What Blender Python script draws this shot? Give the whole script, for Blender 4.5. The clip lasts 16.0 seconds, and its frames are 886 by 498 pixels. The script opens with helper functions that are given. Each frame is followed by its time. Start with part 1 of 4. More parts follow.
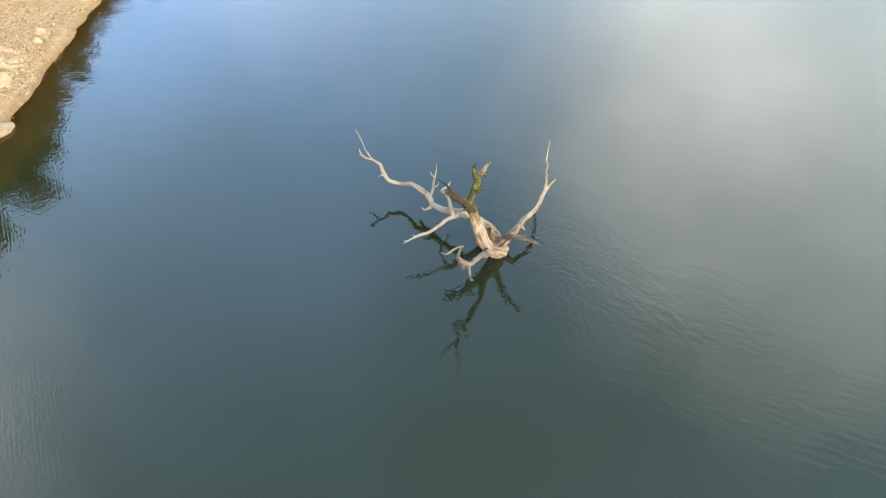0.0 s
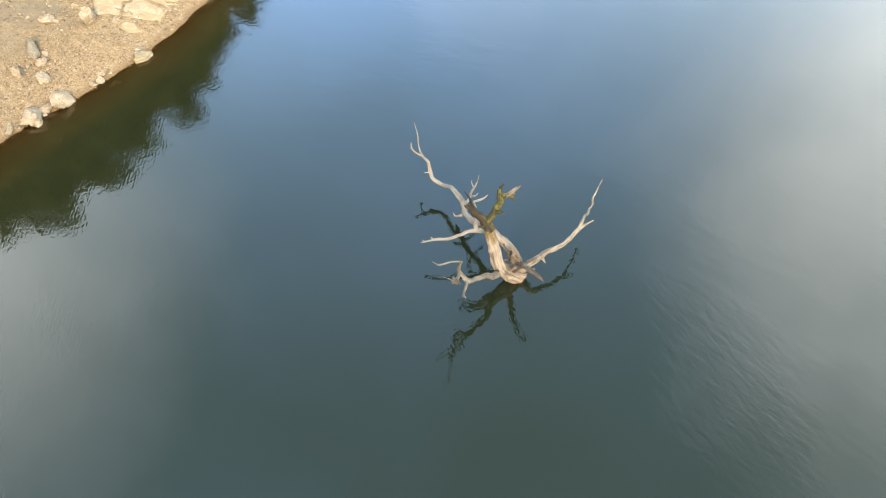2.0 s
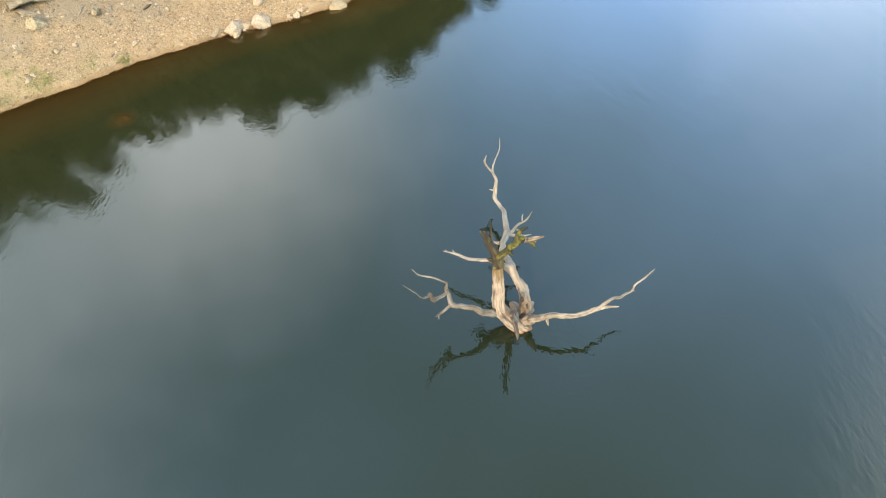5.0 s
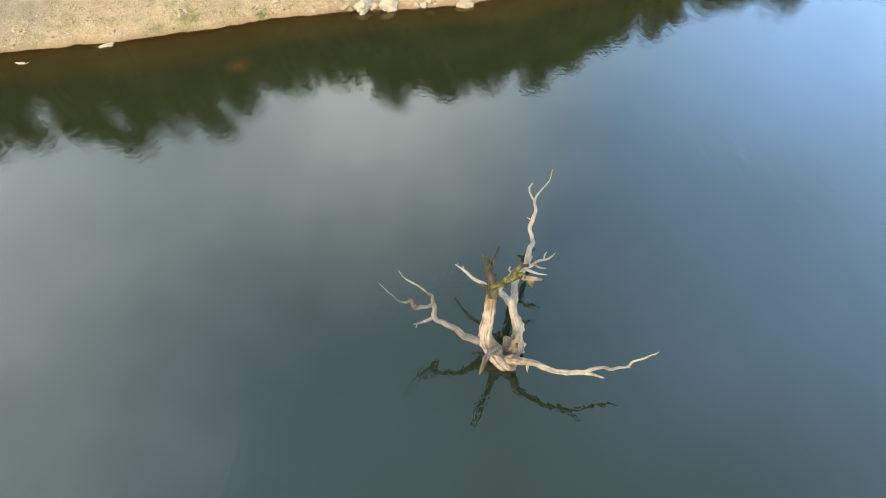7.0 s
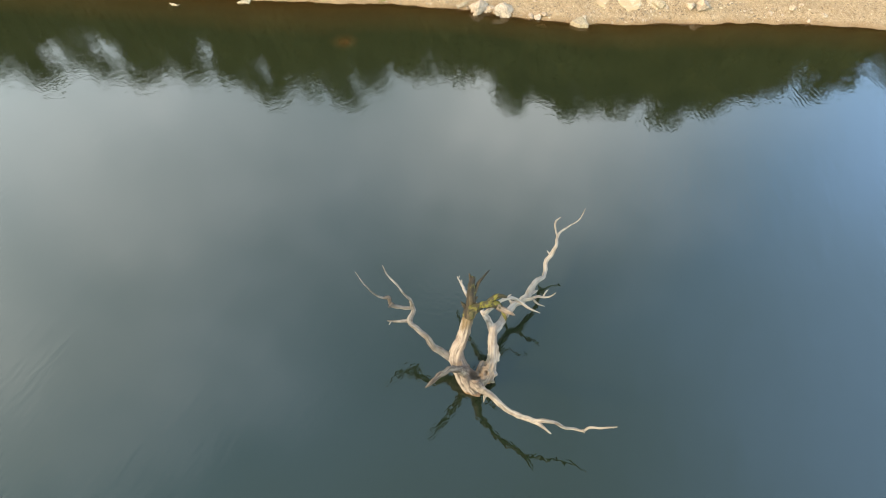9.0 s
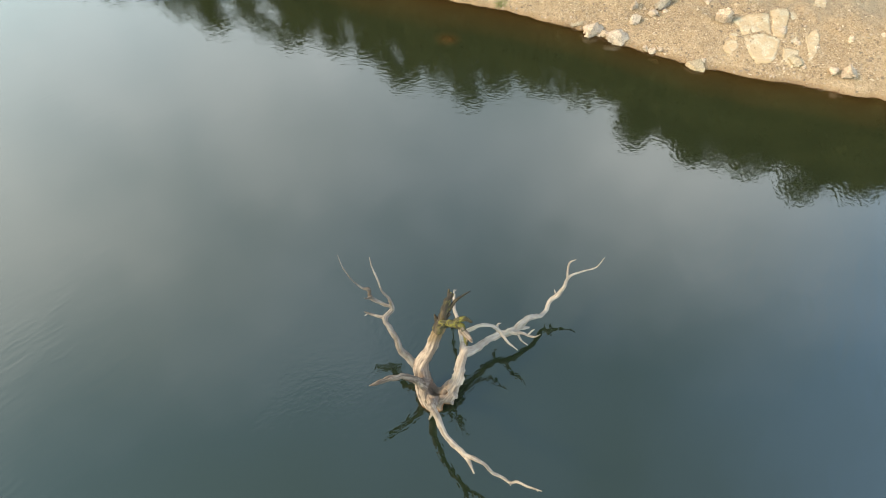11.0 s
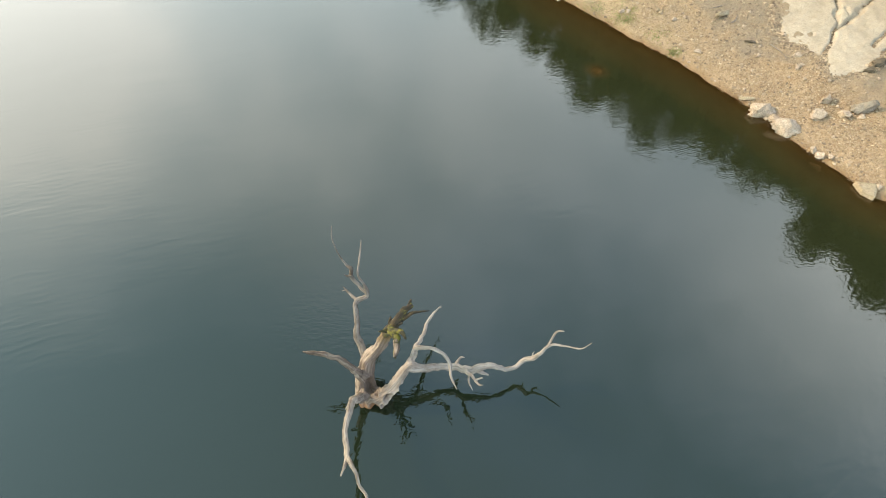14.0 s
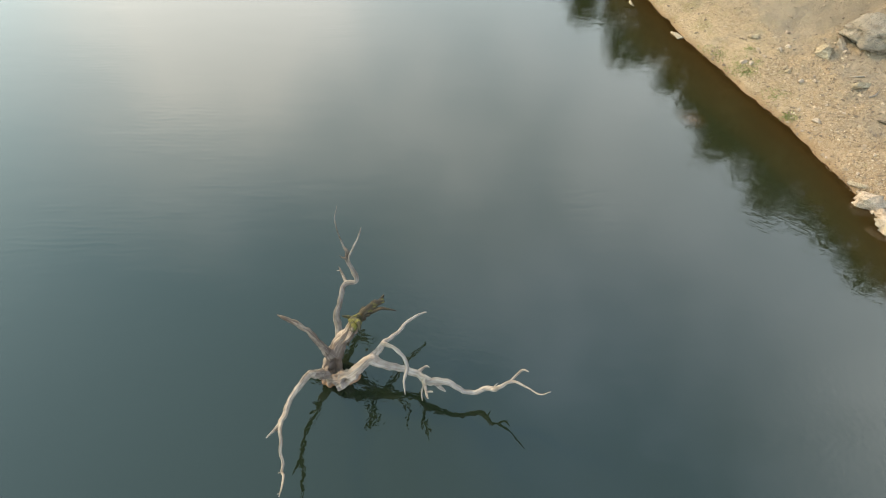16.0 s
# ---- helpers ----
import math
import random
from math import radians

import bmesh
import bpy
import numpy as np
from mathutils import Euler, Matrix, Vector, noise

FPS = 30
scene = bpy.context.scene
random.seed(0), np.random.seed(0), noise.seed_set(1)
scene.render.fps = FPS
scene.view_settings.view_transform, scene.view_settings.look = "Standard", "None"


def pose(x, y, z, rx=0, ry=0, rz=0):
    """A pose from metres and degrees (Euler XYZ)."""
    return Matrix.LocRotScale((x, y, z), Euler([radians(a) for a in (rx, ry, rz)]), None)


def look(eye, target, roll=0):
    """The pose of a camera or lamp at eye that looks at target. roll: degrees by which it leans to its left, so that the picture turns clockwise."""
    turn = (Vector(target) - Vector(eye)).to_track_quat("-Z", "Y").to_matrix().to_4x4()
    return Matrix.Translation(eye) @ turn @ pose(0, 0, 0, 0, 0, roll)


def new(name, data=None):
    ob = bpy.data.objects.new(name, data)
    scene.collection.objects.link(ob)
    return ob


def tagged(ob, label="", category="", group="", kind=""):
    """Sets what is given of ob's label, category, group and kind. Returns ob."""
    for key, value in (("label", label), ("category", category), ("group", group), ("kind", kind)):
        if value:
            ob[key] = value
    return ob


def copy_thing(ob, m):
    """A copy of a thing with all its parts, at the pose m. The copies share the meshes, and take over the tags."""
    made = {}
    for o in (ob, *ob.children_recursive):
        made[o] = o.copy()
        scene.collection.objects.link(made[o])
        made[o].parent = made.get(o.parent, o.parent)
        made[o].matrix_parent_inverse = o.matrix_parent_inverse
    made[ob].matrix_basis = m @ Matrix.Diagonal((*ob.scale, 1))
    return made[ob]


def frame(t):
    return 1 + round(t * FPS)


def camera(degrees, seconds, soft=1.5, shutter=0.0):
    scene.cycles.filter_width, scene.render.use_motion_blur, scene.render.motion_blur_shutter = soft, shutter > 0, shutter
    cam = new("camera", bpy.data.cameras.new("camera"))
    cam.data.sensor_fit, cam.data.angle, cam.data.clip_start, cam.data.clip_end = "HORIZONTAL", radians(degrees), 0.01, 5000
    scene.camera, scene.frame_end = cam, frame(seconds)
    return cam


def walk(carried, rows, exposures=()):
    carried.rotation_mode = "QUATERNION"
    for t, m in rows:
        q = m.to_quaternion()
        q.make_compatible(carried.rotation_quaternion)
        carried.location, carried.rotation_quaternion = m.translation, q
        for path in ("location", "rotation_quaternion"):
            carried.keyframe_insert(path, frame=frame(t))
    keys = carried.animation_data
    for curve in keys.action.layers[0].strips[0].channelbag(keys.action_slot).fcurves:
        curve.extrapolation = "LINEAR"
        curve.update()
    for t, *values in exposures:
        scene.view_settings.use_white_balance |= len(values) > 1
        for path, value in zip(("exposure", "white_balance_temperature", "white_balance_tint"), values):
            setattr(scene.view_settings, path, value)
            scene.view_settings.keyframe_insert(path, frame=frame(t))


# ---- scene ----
cam = camera(80.33, 16.0, soft=0.8)
# seconds, place, turn (degrees)
ROWS = [
    (0.0, 0.001, 0.005, 7.163, 37.19, -0.43, 0.23),
    (0.5, 0.385, 0.072, 7.227, 36.86, -0.35, 5.39),
    (1.0, 0.762, 0.163, 7.280, 36.56, -0.18, 10.40),
    (1.5, 1.133, 0.292, 7.318, 36.38, -0.01, 15.33),
    (2.0, 1.509, 0.447, 7.343, 36.34, 0.05, 20.05),
    (2.5, 1.876, 0.649, 7.359, 36.37, 0.16, 25.08),
    (3.0, 2.221, 0.895, 7.366, 36.35, 0.39, 30.33),
    (3.5, 2.540, 1.173, 7.368, 36.35, 0.57, 35.78),
    (4.0, 2.841, 1.463, 7.374, 36.31, 0.85, 40.70),
    (6.5, 3.871, 3.094, 7.248, 37.30, 0.28, 66.45),
    (7.0, 3.954, 3.493, 7.268, 37.33, 0.29, 71.62),
    (7.5, 4.023, 3.890, 7.295, 37.39, 0.29, 76.73),
    (8.0, 4.074, 4.287, 7.319, 37.45, 0.29, 81.43),
    (8.5, 4.104, 4.683, 7.330, 37.46, 0.22, 86.19),
    (9.0, 4.095, 5.077, 7.342, 37.44, 0.25, 91.10),
    (11.5, 3.488, 6.958, 7.284, 38.09, -0.00, 115.45),
    (12.0, 3.291, 7.259, 7.284, 38.12, -0.30, 120.47),
    (12.5, 3.079, 7.555, 7.283, 38.24, -0.44, 125.26),
    (13.0, 2.826, 7.833, 7.290, 38.21, -0.68, 129.87),
    (13.5, 2.547, 8.088, 7.307, 38.13, -0.88, 134.43),
    (14.0, 2.236, 8.325, 7.325, 38.00, -1.11, 139.16),
    (14.5, 1.905, 8.551, 7.336, 38.14, -0.97, 143.87),
    (15.0, 1.568, 8.746, 7.350, 38.05, -1.17, 148.82),
    (15.5, 1.222, 8.932, 7.359, 38.18, -1.15, 153.23),
    (16.0, 0.872, 9.107, 7.367, 38.18, -1.32, 158.03),
]
EXPOSURES = [(0.0, 2.1), (5.0, 2.1), (9.0, 2.06), (12.5, 1.98), (14.5, 1.9), (16.0, 1.84)]
walk(cam, [(t, pose(x, y, z, rx, ry, rz)) for t, x, y, z, rx, ry, rz in ROWS], EXPOSURES)

# ---- world and sun ----
SUN_AZ, SUN_EL = radians(-145), radians(30)     # azimuth from +y towards -x
sun_way = Vector((-math.sin(SUN_AZ) * math.cos(SUN_EL), math.cos(SUN_AZ) * math.cos(SUN_EL), math.sin(SUN_EL)))
sun = new("sun", bpy.data.lights.new("sun", "SUN"))
sun.data.energy, sun.data.angle, sun.data.color = 1.75, radians(8), (1.0, 0.78, 0.51)
sun.matrix_world = look(sun_way * 60, (0, 0, 0))


def link(tree, a, b):
    tree.links.new(a, b)


def node(tree, kind, **values):
    n = tree.nodes.new(kind)
    for key, value in values.items():
        if key in n.inputs:
            n.inputs[key].default_value = value
    return n


def calc(tree, op, a, b=None, clamp=False):
    n = tree.nodes.new("ShaderNodeMath")
    n.operation, n.use_clamp = op, clamp
    for i, v in enumerate((a, b)):
        if v is None:
            continue
        if isinstance(v, (int, float)):
            n.inputs[i].default_value = v
        else:
            link(tree, v, n.inputs[i])
    return n.outputs[0]


def mix_rgb(tree, fac, a, b, blend="MIX"):
    n = tree.nodes.new("ShaderNodeMix")
    n.data_type, n.blend_type = "RGBA", blend
    for i, v in ((0, fac), (6, a), (7, b)):
        if isinstance(v, (int, float)):
            n.inputs[i].default_value = v
        elif isinstance(v, tuple):
            n.inputs[i].default_value = (*v, 1.0)[:4]
        else:
            link(tree, v, n.inputs[i])
    return n.outputs[2]


def ramp(tree, value, *stops):
    n = tree.nodes.new("ShaderNodeValToRGB")
    while len(n.color_ramp.elements) < len(stops):
        n.color_ramp.elements.new(0.5)
    for e, (at, c) in zip(n.color_ramp.elements, stops):
        e.position = at
        e.color = (c, c, c, 1) if isinstance(c, (int, float)) else (*c, 1)
    link(tree, value, n.inputs[0])
    return n.outputs[0]


def noise_tex(tree, vector, scale, detail=4.0, rough=0.55, distort=0.0):
    n = node(tree, "ShaderNodeTexNoise", Scale=scale, Detail=detail, Roughness=rough, Distortion=distort)
    if vector is not None:
        link(tree, vector, n.inputs["Vector"])
    return n.outputs[0]


def stretched(tree, vector, scale, turn=(0, 0, 0)):
    n = tree.nodes.new("ShaderNodeMapping")
    n.vector_type = "TEXTURE" if turn[2] else "POINT"
    n.inputs["Scale"].default_value = scale
    n.inputs["Rotation"].default_value = turn
    link(tree, vector, n.inputs["Vector"])
    return n.outputs[0]


# a partly clouded sky: clear blue overhead, bright banks of cloud lower down, brightest below the sun
CLOUDS = [  # azimuth, elevation, spread, density
    (-31, 32, 12.5, 0.68),
    (-42, 46, 11, 0.16),
    (-54, 31, 13, 0.7),
    (83, 34, 12, 0.45),
    (67, 40, 11, 0.11),
    (92, 47, 13, 0.09),
    (108, 37, 12, 0.2),
    (166, 36, 11, 0.24),
    (106, 50, 11, 0.08),
    (136, 50, 12, 0.03),
    (136, 31, 13, 0.54),
    (153, 39, 12, 0.1),
    (174, 16, 15, 1.15),
    (198, 24, 13, 0.28),
    (12, 10, 15, 0.45),
]
VEILS = [(33, 22, 15, 0.7), (2, 27, 18, 0.4), (115, 49, 16, 0.18), (16, 39, 17, 0.26), (56, 50, 15, 0.08)]
world = bpy.data.worlds.new("sky")
scene.world = world
world.use_nodes = True
wt = world.node_tree
wt.nodes.clear()
sky = wt.nodes.new("ShaderNodeTexSky")
sky.sky_type, sky.sun_disc, sky.sun_elevation, sky.sun_rotation = "NISHITA", False, SUN_EL, -SUN_AZ
sky.air_density, sky.dust_density, sky.ozone_density = 1.3, 0.1, 1.5
coord = wt.nodes.new("ShaderNodeTexCoord").outputs["Generated"]
warp = noise_tex(wt, coord, 2.2, 5.0, 0.6)
drift = wt.nodes.new("ShaderNodeVectorMath")
drift.operation = "MULTIPLY_ADD"
drift.inputs[1].default_value = (0.14, 0.14, 0.14)
link(wt, node(wt, "ShaderNodeTexNoise", Scale=1.7, Detail=4.0).outputs["Color"], drift.inputs[0])
link(wt, coord, drift.inputs[2])


def banks(spots, base):
    """Soft bells round each spot of the sky, added up."""
    total = base
    for az, el, wide, dense in spots:
        az, el = radians(az), radians(el)
        way = Vector((-math.sin(az) * math.cos(el), math.cos(az) * math.cos(el), math.sin(el)))
        dot = wt.nodes.new("ShaderNodeVectorMath")
        dot.operation = "DOT_PRODUCT"
        link(wt, drift.outputs[0], dot.inputs[0])
        dot.inputs[1].default_value = way
        # the drift adds 0.07 to each axis
        off = calc(wt, "DIVIDE", calc(wt, "SUBTRACT", dot.outputs["Value"], 1.0 + 0.07 * sum(way)), radians(wide) ** 2)
        total = calc(wt, "ADD", total, calc(wt, "MULTIPLY", calc(wt, "POWER", 2.718, calc(wt, "MINIMUM", off, 0.2)), dense))
    return ramp(wt, total, (0.0, 0.0), (1.0, 1.0))


cover = banks(CLOUDS, calc(wt, "MULTIPLY", calc(wt, "SUBTRACT", warp, 0.78), 0.4))
veil = banks(VEILS, calc(wt, "MULTIPLY", calc(wt, "SUBTRACT", warp, 0.6), 0.3))
blue = node(wt, "ShaderNodeBackground", Strength=0.2)
pale = node(wt, "ShaderNodeHueSaturation", Saturation=0.82)      # thin high haze
link(wt, sky.outputs[0], pale.inputs["Color"])
link(wt, mix_rgb(wt, 1.0, pale.outputs[0], (0.97, 1.07, 0.865), "MULTIPLY"), blue.inputs[0])
haze = node(wt, "ShaderNodeBackground", Strength=2.1)
haze.inputs[0].default_value = (0.32, 0.54, 0.92, 1)
white = node(wt, "ShaderNodeBackground", Strength=1.82)
sunward = wt.nodes.new("ShaderNodeVectorMath")
sunward.operation = "DOT_PRODUCT"
link(wt, coord, sunward.inputs[0])
sunward.inputs[1].default_value = sun_way
# clouds on the sun's side are cream, those away from it bluish
link(wt, mix_rgb(wt, ramp(wt, calc(wt, "ADD", calc(wt, "MULTIPLY", sunward.outputs["Value"], 0.5), 0.5), (0.6, 0.0), (0.97, 1.0)), (0.955, 0.985, 0.98), (0.99, 0.985, 0.9)), white.inputs[0])
thin = wt.nodes.new("ShaderNodeMixShader")
link(wt, veil, thin.inputs[0])
link(wt, blue.outputs[0], thin.inputs[1])
link(wt, haze.outputs[0], thin.inputs[2])
both = wt.nodes.new("ShaderNodeMixShader")
link(wt, cover, both.inputs[0])
link(wt, thin.outputs[0], both.inputs[1])
link(wt, white.outputs[0], both.inputs[2])
link(wt, both.outputs[0], wt.nodes.new("ShaderNodeOutputWorld").inputs[0])


# ---- materials ----
def material(name, rough=0.8):
    m = bpy.data.materials.new(name)
    m.use_nodes = True
    t = m.node_tree
    t.nodes.clear()
    out = t.nodes.new("ShaderNodeOutputMaterial")
    p = node(t, "ShaderNodeBsdfPrincipled", Roughness=rough)
    p.inputs["Specular IOR Level"].default_value = 0.15
    link(t, p.outputs[0], out.inputs[0])
    return m, t, p


def bump(t, p, height, strength, distance):
    b = node(t, "ShaderNodeBump", Strength=strength, Distance=distance)
    link(t, height, b.inputs["Height"])
    link(t, b.outputs[0], p.inputs["Normal"])
    return b


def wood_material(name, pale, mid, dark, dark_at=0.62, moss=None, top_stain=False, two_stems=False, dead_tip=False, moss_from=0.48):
    """Weathered wood: long grain along the limb (from the UVs), stains, wet foot at the waterline."""
    m, t, p = material(name, 0.75)
    uv = t.nodes.new("ShaderNodeUVMap").outputs[0]
    pos = t.nodes.new("ShaderNodeNewGeometry").outputs["Position"]
    grain = noise_tex(t, stretched(t, uv, (11, 3.0, 1)), 1.0, 6.0, 0.65, 0.6)
    fibre = noise_tex(t, stretched(t, uv, (24, 4.0, 1)), 1.0, 4.0, 0.6, 0.9)
    blotch = noise_tex(t, pos, 5.0, 5.0, 0.6, 0.4)
    fine = noise_tex(t, pos, 60.0, 3.0)
    c = mix_rgb(t, ramp(t, blotch, (0.38, 0.0), (0.62, 1.0)), pale, mid)
    streak = calc(t, "ADD", calc(t, "MULTIPLY", grain, 0.6), calc(t, "MULTIPLY", blotch, 0.4))
    if two_stems:                                   # the stem with the broken top is browner; part of that is painted shade
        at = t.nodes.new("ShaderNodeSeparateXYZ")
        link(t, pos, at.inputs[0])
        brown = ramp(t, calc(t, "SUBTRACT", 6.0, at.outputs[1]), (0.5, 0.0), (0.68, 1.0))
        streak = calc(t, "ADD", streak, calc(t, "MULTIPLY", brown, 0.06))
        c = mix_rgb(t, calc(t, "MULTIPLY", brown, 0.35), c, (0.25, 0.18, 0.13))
        # darker brown round the crotch, its edge ragged by the grain
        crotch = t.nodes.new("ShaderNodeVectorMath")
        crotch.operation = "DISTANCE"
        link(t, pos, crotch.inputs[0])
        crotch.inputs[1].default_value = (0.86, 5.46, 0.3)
        crotch_off = calc(t, "ADD", crotch.outputs["Value"], calc(t, "MULTIPLY", calc(t, "SUBTRACT", grain, 0.5), 0.5))
        c = mix_rgb(t, ramp(t, crotch_off, (0.14, 0.85), (0.3, 0.0)), c, (0.105, 0.07, 0.045))
        # the shredded face of that stem, darker also by shade painted into it
        face = t.nodes.new("ShaderNodeSeparateXYZ")
        link(t, t.nodes.new("ShaderNodeNewGeometry").outputs["Normal"], face.inputs[0])
        torn_shade = calc(t, "MULTIPLY", ramp(t, calc(t, "ADD", face.outputs[1], 0.3), (0.1, 0.0), (0.55, 1.0)), ramp(t, calc(t, "SUBTRACT", 6.0, at.outputs[1]), (0.36, 0.0), (0.46, 1.0)))
        shreds = ramp(t, noise_tex(t, stretched(t, uv, (17, 1.6, 1)), 1.0, 5.0, 0.65, 0.5), (0.4, 0.0), (0.56, 1.0))
        c = mix_rgb(t, calc(t, "MULTIPLY", torn_shade, 0.85), c, (0.128, 0.09, 0.067))
        c = mix_rgb(t, calc(t, "MULTIPLY", torn_shade, calc(t, "MULTIPLY", shreds, 0.85)), c, (0.05, 0.032, 0.022))
        # the shade inside the hollow knots, put into the colour
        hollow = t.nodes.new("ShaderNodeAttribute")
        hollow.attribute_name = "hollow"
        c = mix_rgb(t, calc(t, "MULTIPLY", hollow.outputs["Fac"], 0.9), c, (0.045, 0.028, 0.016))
    c = mix_rgb(t, ramp(t, streak, (dark_at - 0.03, 0.0), (dark_at + 0.05, 0.9)), c, dark)
    split = calc(t, "ABSOLUTE", calc(t, "SUBTRACT", fibre, 0.5))
    cleft = ramp(t, split, (0.0, 0.7), (0.024, 0.0))
    check = calc(t, "ABSOLUTE", calc(t, "SUBTRACT", noise_tex(t, stretched(t, uv, (6.5, 0.9, 1)), 1.0, 4.0, 0.6, 0.5), 0.5))
    c = mix_rgb(t, ramp(t, check, (0.0, 0.8), (0.016, 0.35), (0.05, 0.0)), c, dark)
    worn = ramp(t, blotch, (0.47, 0.0), (0.58, 1.0))
    c = mix_rgb(t, calc(t, "MULTIPLY", cleft, worn), c, dark)
    c = mix_rgb(t, calc(t, "MULTIPLY", fine, 0.25), c, mid)
    if moss:
        tuft = noise_tex(t, pos, 11.0, 5.0, 0.65)
        c = mix_rgb(t, ramp(t, tuft, (moss_from, 0.0), (moss_from + 0.08, 1.0)), c, moss)
        tips = noise_tex(t, pos, 46.0, 3.0, 0.6)
        c = mix_rgb(t, ramp(t, tips, (0.55, 0.0), (0.66, 0.6)), c, tuple(0.35 * v for v in moss))
    z = t.nodes.new("ShaderNodeSeparateXYZ")
    link(t, pos, z.inputs[0])
    if top_stain:
        high = calc(t, "ADD", z.outputs[2], calc(t, "MULTIPLY", calc(t, "SUBTRACT", streak, 0.5), 1.2))
        c = mix_rgb(t, ramp(t, calc(t, "SUBTRACT", high, 0.5), (0.42, 0.0), (0.68, 0.9)), c, (0.1, 0.062, 0.026))
    if dead_tip:
        joint = t.nodes.new("ShaderNodeVectorMath")
        joint.operation = "DISTANCE"
        link(t, pos, joint.inputs[0])
        joint.inputs[1].default_value = (0.29, 4.25, 1.17)
        near = calc(t, "ADD", joint.outputs["Value"], calc(t, "MULTIPLY", calc(t, "SUBTRACT", fine, 0.5), 0.16))
        c = mix_rgb(t, ramp(t, near, (0.07, 0.85), (0.16, 0.0)), c, dark)
    foot = calc(t, "ADD", z.outputs[2], calc(t, "MULTIPLY", calc(t, "SUBTRACT", blotch, 0.5), 0.12))
    c = mix_rgb(t, ramp(t, foot, (0.0, 1.0), (0.07, 0.0)), c, (0.13, 0.06, 0.025))
    link(t, c, p.inputs["Base Color"])
    relief = calc(t, "SUBTRACT", calc(t, "ADD", grain, calc(t, "MULTIPLY", fine, 0.35)), calc(t, "MULTIPLY", cleft, 0.4))
    bump(t, p, relief, 0.7, 0.009)
    return m


M_WOOD = wood_material("bleached_wood", (0.178, 0.141, 0.113), (0.127, 0.098, 0.076), (0.06, 0.043, 0.031), 0.52, dead_tip=True)
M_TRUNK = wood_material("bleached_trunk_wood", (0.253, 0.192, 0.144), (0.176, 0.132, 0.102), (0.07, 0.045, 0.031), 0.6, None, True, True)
M_GNARL = wood_material("streaked_broken_wood", (0.184, 0.137, 0.099), (0.115, 0.080, 0.057), (0.042, 0.026, 0.017), 0.46)
M_TWIG = wood_material("silver_twig", (0.243, 0.193, 0.152), (0.166, 0.131, 0.104), (0.08, 0.053, 0.037), 0.58)
M_DRY = wood_material("grey_weathered_wood", (0.267, 0.206, 0.152), (0.168, 0.129, 0.097), (0.06, 0.04, 0.028), 0.53)
M_ROT = wood_material("brown_rotten_wood", (0.063, 0.042, 0.023), (0.03, 0.02, 0.011), (0.014, 0.01, 0.007), 0.47, (0.115, 0.095, 0.022), moss_from=0.56)
M_MOSS = wood_material("mossy_wood", (0.06, 0.048, 0.021), (0.036, 0.029, 0.012), (0.014, 0.011, 0.006), 0.47, (0.086, 0.072, 0.012), moss_from=0.5)


def stone_material(name, pale, dark, scale=4.0, spread=0.2, relief=0.03, veins=0.6, dust=None):
    m, t, p = material(name, 0.88)
    pos = t.nodes.new("ShaderNodeNewGeometry")
    info = t.nodes.new("ShaderNodeObjectInfo")
    big = noise_tex(t, pos.outputs["Position"], scale, 6.0, 0.6, 0.3)
    fine = noise_tex(t, pos.outputs["Position"], 38.0, 5.0, 0.7)
    c = mix_rgb(t, ramp(t, big, (0.35, 0.0), (0.72, 1.0)), pale, dark)
    c = mix_rgb(t, ramp(t, fine, (0.4, 0.0), (0.65, 0.35 + veins * 0.6)), c, tuple(0.5 * v for v in pale))
    vein = calc(t, "ABSOLUTE", calc(t, "SUBTRACT", noise_tex(t, pos.outputs["Position"], scale * 1.6, 5.0, 0.7, 0.8), 0.5))
    c = mix_rgb(t, ramp(t, vein, (0.0, veins), (0.03, 0.0)), c, tuple(0.35 * v for v in dark))
    if dust:                                        # sand blown over the stone in patches
        drifted = noise_tex(t, pos.outputs["Position"], 3.4, 5.0, 0.65, 0.7)
        c = mix_rgb(t, ramp(t, drifted, (0.43, 0.0), (0.54, 0.92)), c, mix_rgb(t, fine, tuple(0.6 * v for v in dust), tuple(1.4 * v for v in dust)))
    each = calc(t, "ADD", calc(t, "MULTIPLY", info.outputs["Random"], spread), 1 - spread / 2)
    c = mix_rgb(t, 1.0, c, each, "MULTIPLY")
    link(t, c, p.inputs["Base Color"])
    pit = noise_tex(t, pos.outputs["Position"], 16.0, 6.0, 0.75, 0.6)
    bump(t, p, calc(t, "ADD", pit, calc(t, "MULTIPLY", fine, 0.5)), 1.0, relief)
    return m


M_ROCK = stone_material("pale_limestone", (0.43, 0.318, 0.222), (0.28, 0.195, 0.13), 5.0)
M_GREY = stone_material("grey_boulder_stone", (0.28, 0.222, 0.165), (0.165, 0.126, 0.09), 3.0)
M_SLAB = stone_material("cracked_slab_stone", (0.375, 0.285, 0.18), (0.25, 0.17, 0.1), 6.0)
M_BED = stone_material("sandy_slab_stone", (0.4, 0.312, 0.205), (0.29, 0.208, 0.128), 5.0, 0.1, 0.02, 0.4, (0.28, 0.187, 0.105))
M_OUTCROP = stone_material("smooth_outcrop_stone", (0.31, 0.246, 0.178), (0.235, 0.18, 0.126), 2.4, 0.15, 0.012, 0.25)
M_DARK = stone_material("dark_stand_in_stone", (0.14, 0.105, 0.07), (0.07, 0.052, 0.036), 5.0)
M_SUNK = stone_material("sunken_stone", (0.52, 0.34, 0.21), (0.36, 0.23, 0.14), 3.0)


